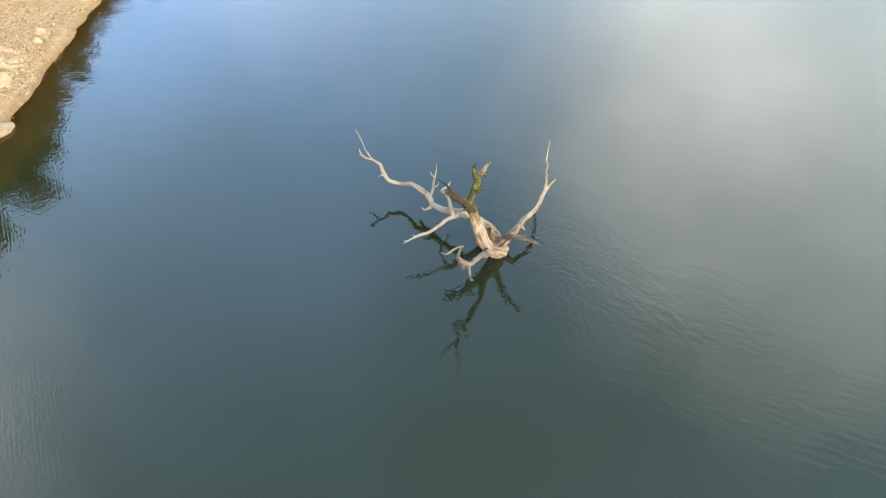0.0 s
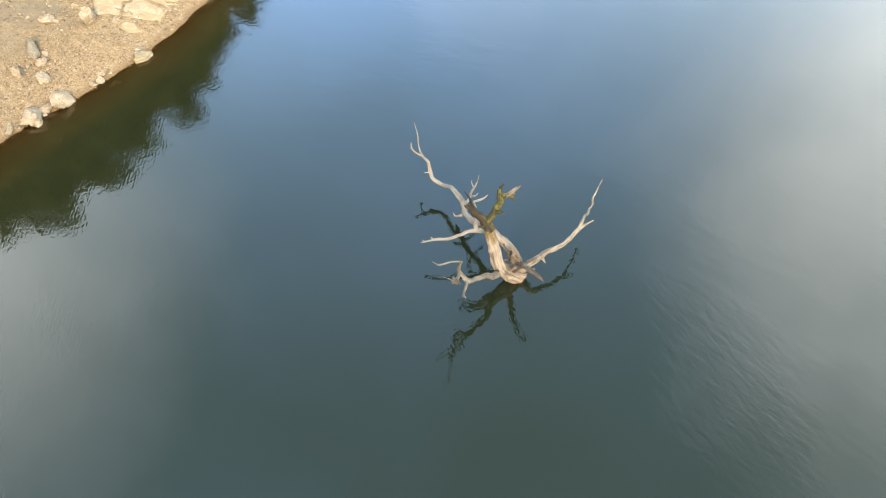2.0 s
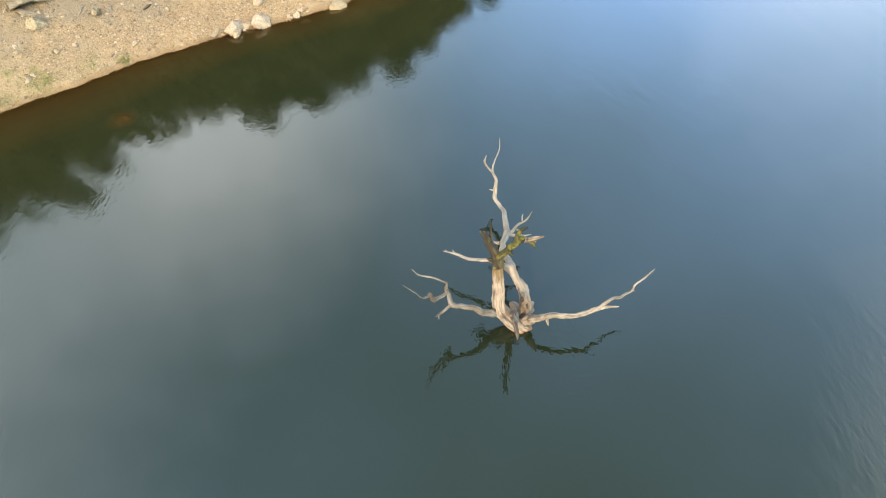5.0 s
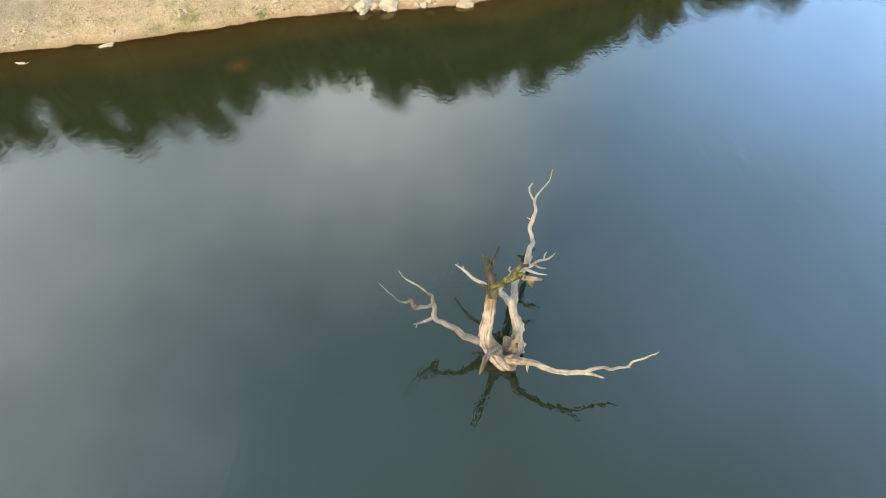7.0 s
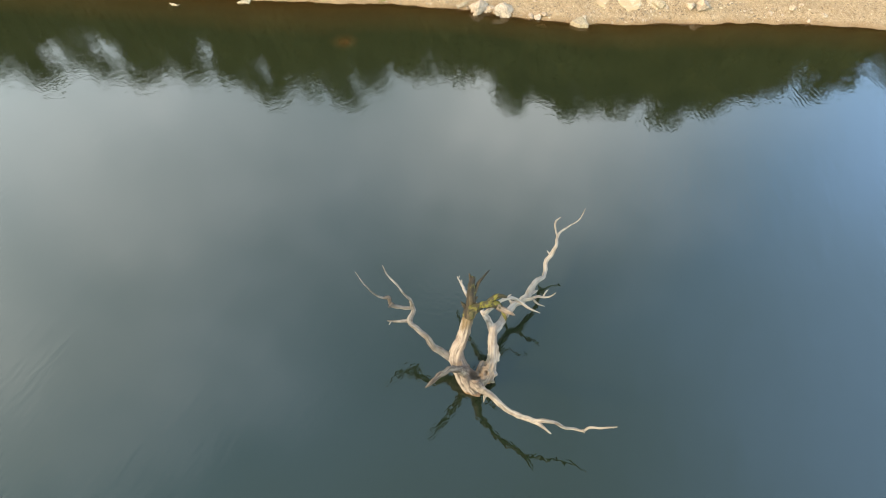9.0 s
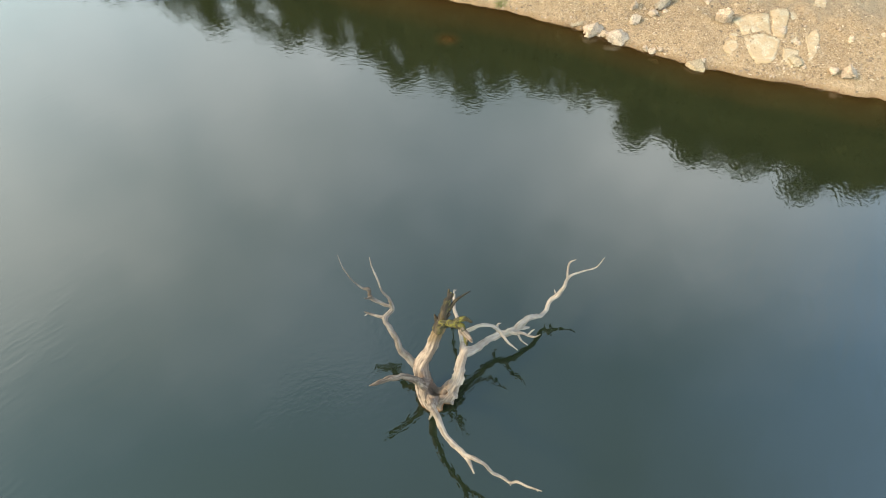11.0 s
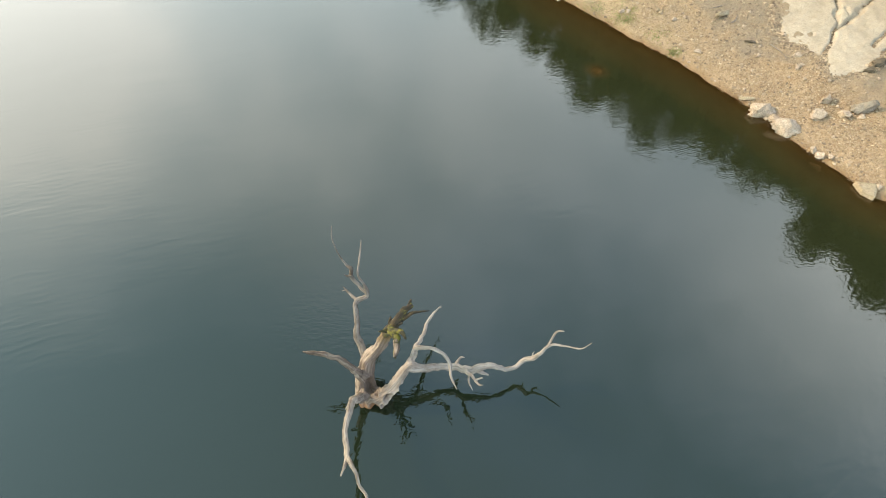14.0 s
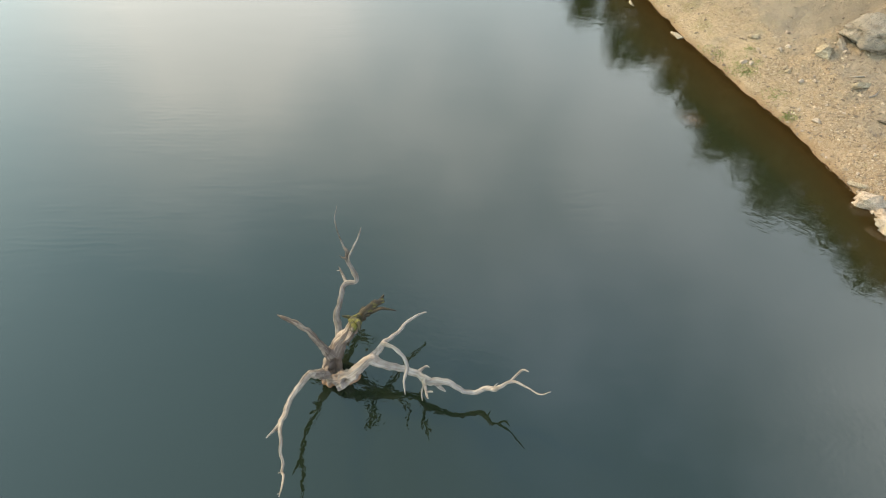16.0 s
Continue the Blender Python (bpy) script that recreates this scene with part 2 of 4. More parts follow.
def gravel_material():
    m, t, p = material("mixed_gravel", 0.9)
    g = t.nodes.new("ShaderNodeNewGeometry")
    n = noise_tex(t, g.outputs["Position"], 30.0, 3.0)
    c = ramp(t, g.outputs["Random Per Island"], (0.0, (0.08, 0.053, 0.034)), (0.25, (0.17, 0.114, 0.068)), (0.6, (0.25, 0.17, 0.102)), (0.93, (0.325, 0.23, 0.143)), (1.0, (0.45, 0.34, 0.225)))
    zone = noise_tex(t, g.outputs["Position"], 0.7, 3.0, 0.6, 0.4)
    xyz = t.nodes.new("ShaderNodeSeparateXYZ")
    link(t, g.outputs["Position"], xyz.inputs[0])
    chips = calc(t, "ADD", zone, calc(t, "MULTIPLY", calc(t, "SUBTRACT", -10.9, xyz.outputs[0]), 0.14))
    c = mix_rgb(t, ramp(t, chips, (0.48, 0.0), (0.7, 0.75)), c, (0.175, 0.135, 0.096))
    c = mix_rgb(t, calc(t, "MULTIPLY", n, 0.3), c, (0.25, 0.17, 0.1))
    c = mix_rgb(t, ramp(t, xyz.outputs[2], (0.0, 0.85), (0.07, 0.0)), c, (0.13, 0.072, 0.032))      # wet at the water's edge
    link(t, c, p.inputs["Base Color"])
    return m


M_GRAVEL = gravel_material()


def shale_material():
    m, t, p = material("broken_shale", 0.9)
    g = t.nodes.new("ShaderNodeNewGeometry")
    n = noise_tex(t, g.outputs["Position"], 40.0, 4.0, 0.7)
    c = ramp(t, g.outputs["Random Per Island"], (0.0, (0.08, 0.055, 0.038)), (0.4, (0.165, 0.115, 0.074)), (0.75, (0.25, 0.175, 0.112)), (1.0, (0.37, 0.275, 0.18)))
    link(t, mix_rgb(t, calc(t, "MULTIPLY", n, 0.4), c, (0.2, 0.145, 0.095)), p.inputs["Base Color"])
    bump(t, p, n, 0.6, 0.01)
    return m


M_SHALE = shale_material()


def ground_material():
    """Dry sandy gravel on the bank, rusty silt under the water's edge, scrub soil further up."""
    m, t, p = material("sandy_bank", 0.95)
    pos = t.nodes.new("ShaderNodeNewGeometry").outputs["Position"]
    xyz = t.nodes.new("ShaderNodeSeparateXYZ")
    link(t, pos, xyz.inputs[0])
    broad = noise_tex(t, pos, 0.8, 5.0, 0.6, 0.3)
    grit = noise_tex(t, pos, 14.0, 6.0, 0.7)
    fine = noise_tex(t, pos, 70.0, 4.0, 0.7)
    c = mix_rgb(t, ramp(t, broad, (0.35, 0.0), (0.65, 1.0)), (0.31, 0.2, 0.112), (0.235, 0.148, 0.082))
    clods = noise_tex(t, pos, 4.5, 5.0, 0.65, 0.6)
    c = mix_rgb(t, ramp(t, clods, (0.47, 0.0), (0.66, 0.7)), c, (0.185, 0.118, 0.066))
    c = mix_rgb(t, ramp(t, clods, (0.32, 0.6), (0.46, 0.0)), c, (0.385, 0.272, 0.165))
    yellow = ramp(t, calc(t, "ADD", calc(t, "MULTIPLY", xyz.outputs[1], -0.12), calc(t, "MULTIPLY", broad, 1.2)), (0.1, 0.0), (0.45, 1.0))
    c = mix_rgb(t, calc(t, "MULTIPLY", yellow, 0.6), c, (0.29, 0.203, 0.112))
    film = calc(t, "ADD", noise_tex(t, pos, 1.9, 4.0, 0.6, 0.5), calc(t, "MULTIPLY", xyz.outputs[1], -0.03))
    c = mix_rgb(t, ramp(t, film, (0.52, 0.0), (0.66, 0.65)), c, (0.15, 0.12, 0.05))      # brown-green crust on the sand
    c = mix_rgb(t, ramp(t, grit, (0.46, 0.0), (0.64, 0.85)), c, (0.14, 0.09, 0.045))
    c = mix_rgb(t, ramp(t, fine, (0.52, 0.0), (0.64, 0.75)), c, (0.42, 0.305, 0.19))
    c = mix_rgb(t, ramp(t, fine, (0.36, 0.7), (0.46, 0.0)), c, (0.12, 0.078, 0.045))
    chips = calc(t, "ADD", noise_tex(t, pos, 0.7, 3.0, 0.6, 0.4), calc(t, "MULTIPLY", calc(t, "SUBTRACT", -10.9, xyz.outputs[0]), 0.14))
    c = mix_rgb(t, ramp(t, chips, (0.48, 0.0), (0.72, 0.7)), c, (0.185, 0.142, 0.1))
    soil = ramp(t, calc(t, "ADD", calc(t, "MULTIPLY", xyz.outputs[2], 0.25), calc(t, "MULTIPLY", broad, 0.3)), (0.42, 0.0), (0.56, 1.0))
    c = mix_rgb(t, soil, c, (0.18, 0.12, 0.06))
    edge = calc(t, "ADD", xyz.outputs[2], calc(t, "MULTIPLY", calc(t, "SUBTRACT", grit, 0.5), 0.05))
    c = mix_rgb(t, ramp(t, calc(t, "ADD", edge, 0.5), (0.47, 1.0), (0.505, 0.75), (0.57, 0.0)), c, (0.19, 0.108, 0.047))
    link(t, c, p.inputs["Base Color"])
    bump(t, p, calc(t, "ADD", grit, calc(t, "MULTIPLY", fine, 0.5)), 1.0, 0.045)
    return m


M_GROUND = ground_material()


def water_material():
    """Murky green lake water: clear only over the shallows, gloss by Fresnel, small wind ripples in patches."""
    m = bpy.data.materials.new("lake_water")
    m.use_nodes = True
    t = m.node_tree
    t.nodes.clear()
    pos = t.nodes.new("ShaderNodeNewGeometry").outputs["Position"]
    depth = t.nodes.new("ShaderNodeAttribute")
    depth.attribute_name = "depth"
    xyz = t.nodes.new("ShaderNodeSeparateXYZ")
    link(t, pos, xyz.inputs[0])
    near_bank = calc(t, "MULTIPLY", calc(t, "SUBTRACT", -3.3, xyz.outputs[0]), 0.45, True)

    def breeze(spots, low, high):
        """Ragged patches of wind round the given places: x, y, reach."""
        most = 0.0
        for gx_, gy_, reach in spots:
            gust = t.nodes.new("ShaderNodeVectorMath")
            gust.operation = "DISTANCE"
            link(t, pos, gust.inputs[0])
            gust.inputs[1].default_value = (gx_, gy_, 0)
            most = calc(t, "MAXIMUM", calc(t, "SUBTRACT", 1.0, calc(t, "DIVIDE", gust.outputs["Value"], reach)), most)
        ragged = noise_tex(t, stretched(t, pos, (1.8, 1.0, 1.0), (0, 0, radians(-30))), 0.7, 5.0, 0.65, 0.5)
        return ramp(t, calc(t, "ADD", calc(t, "MULTIPLY", most, 0.5), calc(t, "MULTIPLY", ragged, 0.7)), (low, 0.0), (high, 1.0))

    def wavelets(turn, length, seed, lull):
        """Short trains of parallel wavelets, crests lying along the turn, broken by lulls."""
        w = node(t, "ShaderNodeTexWave", Scale=0.314 / length, Distortion=4.5, Detail=2.0)
        w.inputs["Detail Scale"].default_value = 0.9
        w.bands_direction = "Y"
        link(t, stretched(t, pos, (1, 1, 1), (0, 0, radians(turn))), w.inputs["Vector"])
        where = stretched(t, pos, (2.2, 1.0, 1.0), (0, 0, radians(turn + seed)))
        gaps = ramp(t, noise_tex(t, where, 0.45 / length, 2.0, 0.5, 0.3), (lull, 0.0), (lull + 0.16, 1.0))
        return calc(t, "MULTIPLY", w.outputs["Fac"], gaps)

    def chop(turn, scale, long_by):
        """Short-crested ripples, longer along the turn."""
        return noise_tex(t, stretched(t, pos, (long_by, 1.0, 1.0), (0, 0, radians(turn))), scale, 1.5, 0.5, 0.35)

    def times(*factors):
        total = factors[0]
        for f in factors[1:]:
            total = calc(t, "MULTIPLY", total, f)
        return total

    lee = t.nodes.new("ShaderNodeVectorMath")
    lee.operation = "DISTANCE"
    link(t, pos, lee.inputs[0])
    lee.inputs[1].default_value = (0.9, 5.0, 0)
    still = ramp(t, calc(t, "MULTIPLY", lee.outputs["Value"], 0.1), (0.12, 1.0), (0.3, 0.0))
    north = calc(t, "MULTIPLY", calc(t, "SUBTRACT", xyz.outputs[1], 6.5), 0.25, True)
    south = calc(t, "SUBTRACT", 1.0, north)
    long = noise_tex(t, stretched(t, pos, (3.0, 0.8, 1.0), (0, 0, radians(-20))), 1.3, 2.0, 0.5, 0.4)
    waves = [
        times(long, 0.003),
        # fine diagonal wavelets of the breeze on the open water
        times(chop(-42, 9.0, 2.6), breeze(((4.1, 4.4, 3.0), (5.4, 8.6, 3.0), (3.2, 13.2, 3.4), (-1.0, 12.5, 1.6)), 0.42, 0.78), 0.0019),
        times(chop(-18, 13.0, 3.2), breeze(((4.6, 3.6, 3.4), (5.4, 8.6, 3.0), (2.5, 12.5, 4.0)), 0.42, 0.78), 0.0012),
        times(chop(-12, 6.5, 3.4), breeze(((-3.2, 9.0, 2.6), (-3.0, 11.5, 3.6), (-4.3, 4.0, 1.6)), 0.41, 0.76), 0.003),
        times(chop(-24, 8.0, 3.0), breeze(((2.0, 1.6, 2.6), (2.0, -1.2, 3.2)), 0.44, 0.8), 0.0013),
        # a faint roughness all over
        times(chop(-30, 5.5, 2.6), 0.0009),
        times(chop(-33, 15.0, 2.6), 0.00026),
        # broad soft trains further out
        times(wavelets(-21, 0.13, 2.0, 0.43), breeze(((3.0, -3.4, 6.5), (-2.0, -5.0, 5.5), (4.6, 1.0, 3.6)), 0.4, 0.78), 0.00062),
        times(wavelets(4, 0.17, 0.5, 0.45), breeze(((0.5, 12.5, 5.0), (-3.5, 12.0, 5.0), (-4.5, 9.0, 3.5)), 0.48, 0.8), 0.0005),
        # wavelets that run along the bank
        times(wavelets(6, 0.1, 0.5, 0.45), north, near_bank, 0.0006),
        times(wavelets(-60, 0.06, 3.5, 0.42), south, near_bank, 0.0003),
        times(chop(-36, 17.0, 1.9), near_bank, 0.0009),
        times(chop(52, 13.0, 1.7), near_bank, 0.0009),
        # rings round the limbs
        times(chop(-40, 20.0, 1.8), still, 0.0022),
        times(chop(40, 16.0, 1.6), still, 0.0019),
    ]
    height = waves[0]
    for w in waves[1:]:
        height = calc(t, "ADD", height, w)
    ripple = node(t, "ShaderNodeBump", Strength=1.0, Distance=1.0)
    link(t, height, ripple.inputs["Height"])
    murk = node(t, "ShaderNodeBsdfDiffuse")
    bed = ramp(t, calc(t, "MULTIPLY", depth.outputs["Fac"], 0.3), (0.0, (0.052, 0.029, 0.008)), (0.04, (0.027, 0.0185, 0.006)), (0.12, (0.0112, 0.012, 0.0043)), (0.8, (0.0068, 0.0092, 0.0042)))
    link(t, bed, murk.inputs[0])
    clear = t.nodes.new("ShaderNodeBsdfTransparent")
    clear.inputs[0].default_value = (0.82, 0.63, 0.4, 1)
    gloss = node(t, "ShaderNodeBsdfGlossy", Roughness=0.015)
    link(t, ripple.outputs[0], gloss.inputs["Normal"])
    fresnel = node(t, "ShaderNodeFresnel", IOR=1.56)
    link(t, ripple.outputs[0], fresnel.inputs["Normal"])
    thick = calc(t, "SUBTRACT", 1.0, calc(t, "POWER", 2.718, calc(t, "MULTIPLY", depth.outputs["Fac"], -8.0)), True)
    body = t.nodes.new("ShaderNodeMixShader")
    link(t, thick, body.inputs[0])
    link(t, clear.outputs[0], body.inputs[1])
    link(t, murk.outputs[0], body.inputs[2])
    top = t.nodes.new("ShaderNodeMixShader")
    link(t, fresnel.outputs[0], top.inputs[0])
    link(t, body.outputs[0], top.inputs[1])
    link(t, gloss.outputs[0], top.inputs[2])
    link(t, top.outputs[0], t.nodes.new("ShaderNodeOutputMaterial").inputs[0])
    return m


M_WATER = water_material()


def leaf_material(name, a, b):
    m, t, p = material(name, 0.6)
    g = t.nodes.new("ShaderNodeNewGeometry")
    c = mix_rgb(t, g.outputs["Random Per Island"], a, b)
    link(t, c, p.inputs["Base Color"])
    return m


M_LEAF = leaf_material("dark_foliage", (0.07, 0.072, 0.02), (0.1, 0.095, 0.028))
M_OLIVE = leaf_material("grey_green_foliage", (0.09, 0.1, 0.06), (0.16, 0.16, 0.1))
M_GRASS = leaf_material("bank_grass", (0.11, 0.13, 0.035), (0.22, 0.19, 0.07))


def bark_material():
    m, t, p = material("tree_bark", 0.9)
    pos = t.nodes.new("ShaderNodeNewGeometry").outputs["Position"]
    n = noise_tex(t, stretched(t, pos, (9, 9, 2)), 2.0, 5.0)
    link(t, mix_rgb(t, n, (0.12, 0.09, 0.06), (0.3, 0.25, 0.19)), p.inputs["Base Color"])
    bump(t, p, n, 0.8, 0.03)
    return m


M_BARK = bark_material()


# ---- numpy noise for the land ----
def lattice(ix, iy, seed):
    h = np.sin(ix * 127.1 + iy * 311.7 + seed * 74.7) * 43758.5453
    return h - np.floor(h)


def soft_noise(x, y, seed=0):
    ix, iy = np.floor(x), np.floor(y)
    fx, fy = x - ix, y - iy
    fx, fy = fx * fx * (3 - 2 * fx), fy * fy * (3 - 2 * fy)
    a = lattice(ix, iy, seed) * (1 - fx) + lattice(ix + 1, iy, seed) * fx
    b = lattice(ix, iy + 1, seed) * (1 - fx) + lattice(ix + 1, iy + 1, seed) * fx
    return (a * (1 - fy) + b * fy) * 2 - 1


def fractal(x, y, seed=0, octaves=4):
    total, size = 0.0, 1.0
    for k in range(octaves):
        total = total + soft_noise(x / size, y / size, seed + k) * size
        size *= 0.5
    return total


SHORE_Y = (-60, -12, -3, 0, 3.5, 5.5, 7, 8.5, 10, 13, 16, 24, 40, 90)
SHORE_X = (-16, -11.7, -10.5, -10.05, -9.92, -9.65, -9.25, -9.0, -9.0, -9.1, -8.9, -7.9, -6, -2)


def shore(y):
    return np.interp(y, SHORE_Y, SHORE_X)


def land(x, y):
    """Height of the lake bed, the bank and the land behind it."""
    x, y = np.asarray(x, float), np.asarray(y, float)
    d = shore(y) + 0.05 * fractal(y * 1.8, x * 0 + 3.1, 5, 4) + 0.035 * fractal(x * 3.5, y * 3.5, 37, 4) - x
    bank = np.interp(d, (-400, -60, -12, -3, -1, 0, 0.6, 2.5, 6, 12, 40, 120, 400), (-9, -7, -4.0, -0.75, -0.2, 0, 0.2, 0.62, 1.35, 2.7, 7, 16, 40))
    rough = np.clip((d + 0.2) / 2.0, 0.06, 1)
    bank = bank + rough * (0.05 * fractal(x * 1.3, y * 1.3, 11, 4) + 0.02 * fractal(x * 5, y * 5, 23, 4))
    far = np.hypot(x - 20, y - 5)
    hills = np.interp(far, (0, 230, 330, 500, 1200), (-9, -9, 2, 18, 90)) + np.clip(far - 230, 0, 300) * 0.03 * fractal(x / 60, y / 60, 41, 3)
    return np.where(d < 0, np.maximum(bank, hills), bank)


def part(name, bm, mat, parent=None, label="", smooth=True):
    """Links a bmesh as one mesh object under a thing or a part."""
    me = bpy.data.meshes.new(name)
    bm.normal_update()
    bm.to_mesh(me)
    bm.free()
    me.materials.append(mat)
    if smooth:
        me.polygons.foreach_set("use_smooth", [True] * len(me.polygons))
    ob = new(name, me)
    ob.parent = parent
    if label:
        tagged(ob, label)
    return ob


def sheet(name, xs, ys, zs, mat):
    nx, ny = len(xs), len(ys)
    gx, gy = np.meshgrid(xs, ys)
    v = np.stack([gx.ravel(), gy.ravel(), np.asarray(zs).ravel()], 1)
    i = np.arange(nx * ny).reshape(ny, nx)
    f = np.stack([i[:-1, :-1], i[:-1, 1:], i[1:, 1:], i[1:, :-1]], -1).reshape(-1, 4)
    me = bpy.data.meshes.new(name)
    me.from_pydata(v.tolist(), [], f.tolist())
    me.polygons.foreach_set("use_smooth", [True] * len(me.polygons))
    me.materials.append(mat)
    return new(name, me)


def spaced(*runs):
    return np.unique(np.concatenate([np.arange(a, b + s / 2, s) for a, b, s in runs]).round(4))


# ---- the land and the lake ----
gx = spaced((-1200, -200, 100), (-200, -40, 10), (-40, -16, 1.0), (-16, -13, 0.15), (-13, -8.5, 0.045), (-8.5, -7.5, 0.1), (-7.5, -2, 0.5), (0, 40, 5), (50, 400, 25), (500, 1200, 100))
gy = spaced((-1200, -200, 100), (-200, -40, 10), (-40, -8, 1.0), (-8, -4, 0.1), (-4, 14, 0.045), (14, 20, 0.1), (20, 44, 1.0), (50, 200, 10), (200, 400, 25), (500, 1200, 100))
mx, my = np.meshgrid(gx, gy)
ground = tagged(sheet("ground", gx, gy, land(mx, my), M_GROUND), "sandy gravel bank sloping down into the lake", "ground", kind="structure")

wx = spaced((-30, -12, 1.0), (-12, -6, 0.12), (-6, 0, 0.5), (0, 40, 5), (50, 400, 25))
wy = spaced((-330, -40, 20), (-40, -8, 1.0), (-8, 20, 0.2), (20, 44, 1.0), (50, 330, 20))
mx, my = np.meshgrid(wx, wy)
water = tagged(sheet("water", wx, wy, mx * 0, M_WATER), "dark green lake water with faint wind ripples", "lake water", kind="structure")
deep = water.data.attributes.new("depth", "FLOAT", "POINT")
over = np.clip(-land(mx, my), 0, 10)
for sx, sy, reach in ((-8.1, 2.33, 0.2), (-8.98, 7.36, 0.16)):
    over = np.minimum(over, 0.03 + 1.2 * np.clip(np.hypot(mx - sx, my - sy) - reach * 0.5, 0, 9) ** 1.0)
over = over * np.interp(my, (1.5, 6.0), (1.0, 1.5))      # clearer water over the gentle beach
deep.data.foreach_set("value", over.ravel().astype(np.float32))


# ---- the dead tree ----
def curve_through(knots, steps):
    """Catmull-Rom through (x, y, z, r) knots."""
    k = [np.array(p, float) for p in knots]
    k = [2 * k[0] - k[1]] + k + [2 * k[-1] - k[-2]]
    out = []
    for i in range(1, len(k) - 2):
        for s in range(steps):
            u = s / steps
            out.append(0.5 * (2 * k[i] + (k[i + 1] - k[i - 1]) * u + (2 * k[i - 1] - 5 * k[i] + 4 * k[i + 1] - k[i + 2]) * u * u
                              + (3 * k[i] - k[i - 1] - 3 * k[i + 1] + k[i + 2]) * u ** 3))
    out.append(k[-2])
    return out


def tube(bm, knots, steps=6, sides=10, wobble=0.35, lumps=0.14, seed=0.0):
    """A knotty limb: a bent tapering tube with lumps, its UVs running along the grain."""
    line = curve_through(knots, steps)
    uv = bm.loops.layers.uv.verify()
    pts = []
    for i, q in enumerate(line):
        p, r = Vector(q[:3]), max(q[3], 0.003)
        if 0 < i < len(line) - 1:
            p += noise.noise_vector(p * 9 + Vector((seed, 0, 0))) * r * wobble
        pts.append((p, r))
    ahead = (pts[1][0] - pts[0][0]).normalized()
    side = ahead.orthogonal().normalized()
    rings, far = [], [0.0]
    for i, (p, r) in enumerate(pts):
        nxt, prv = pts[min(i + 1, len(pts) - 1)][0], pts[max(i - 1, 0)][0]
        ahead = (nxt - prv).normalized()
        side = (side - ahead * side.dot(ahead)).normalized()
        up = ahead.cross(side)
        if i:
            far.append(far[-1] + (p - prv).length if i == len(pts) - 1 else far[-1] + (p - pts[i - 1][0]).length)
        ring = []
        for j in range(sides):
            a = 2 * math.pi * j / sides
            out = side * math.cos(a) + up * math.sin(a)
            flute = 1 + 0.08 * math.sin(a * 3 + far[-1] * 5 + seed)
            lump = 1 + lumps * noise.noise((p + out * r) * 14 + Vector((seed, seed, 0)))
            ring.append(bm.verts.new(p + out * r * flute * lump))
        rings.append(ring)
    for i in range(len(rings) - 1):
        for j in range(sides):
            n = (j + 1) % sides
            f = bm.faces.new((rings[i][j], rings[i][n], rings[i + 1][n], rings[i + 1][j]))
            for lp, (u, w) in zip(f.loops, ((j, i), (j + 1, i), (j + 1, i + 1), (j, i + 1))):
                lp[uv].uv = (u / sides, far[w])
    bm.faces.new(rings[0][::-1])
    bm.faces.new(rings[-1])


def limb(name, places, radii, mat, label="", twigs=(), sides=10, wobble=0.45, lumps=0.26, steps=5):
    """A crooked limb through the given places, its radii spread evenly along it, with side twigs (places, radii)."""
    def knots(pl, ra):
        at = np.interp(np.linspace(0, 1, len(pl)), np.linspace(0, 1, len(ra)), ra)
        return [(*p, r) for p, r in zip(pl, at)]
    bm = bmesh.new()
    tube(bm, knots(places, radii), steps, sides, wobble, lumps, places[0][0] * 7)
    for pl, ra in twigs:
        tube(bm, knots(pl, ra), steps, 7, wobble, lumps, pl[-1][0] * 9)
    return part(name, bm, mat, None, label)


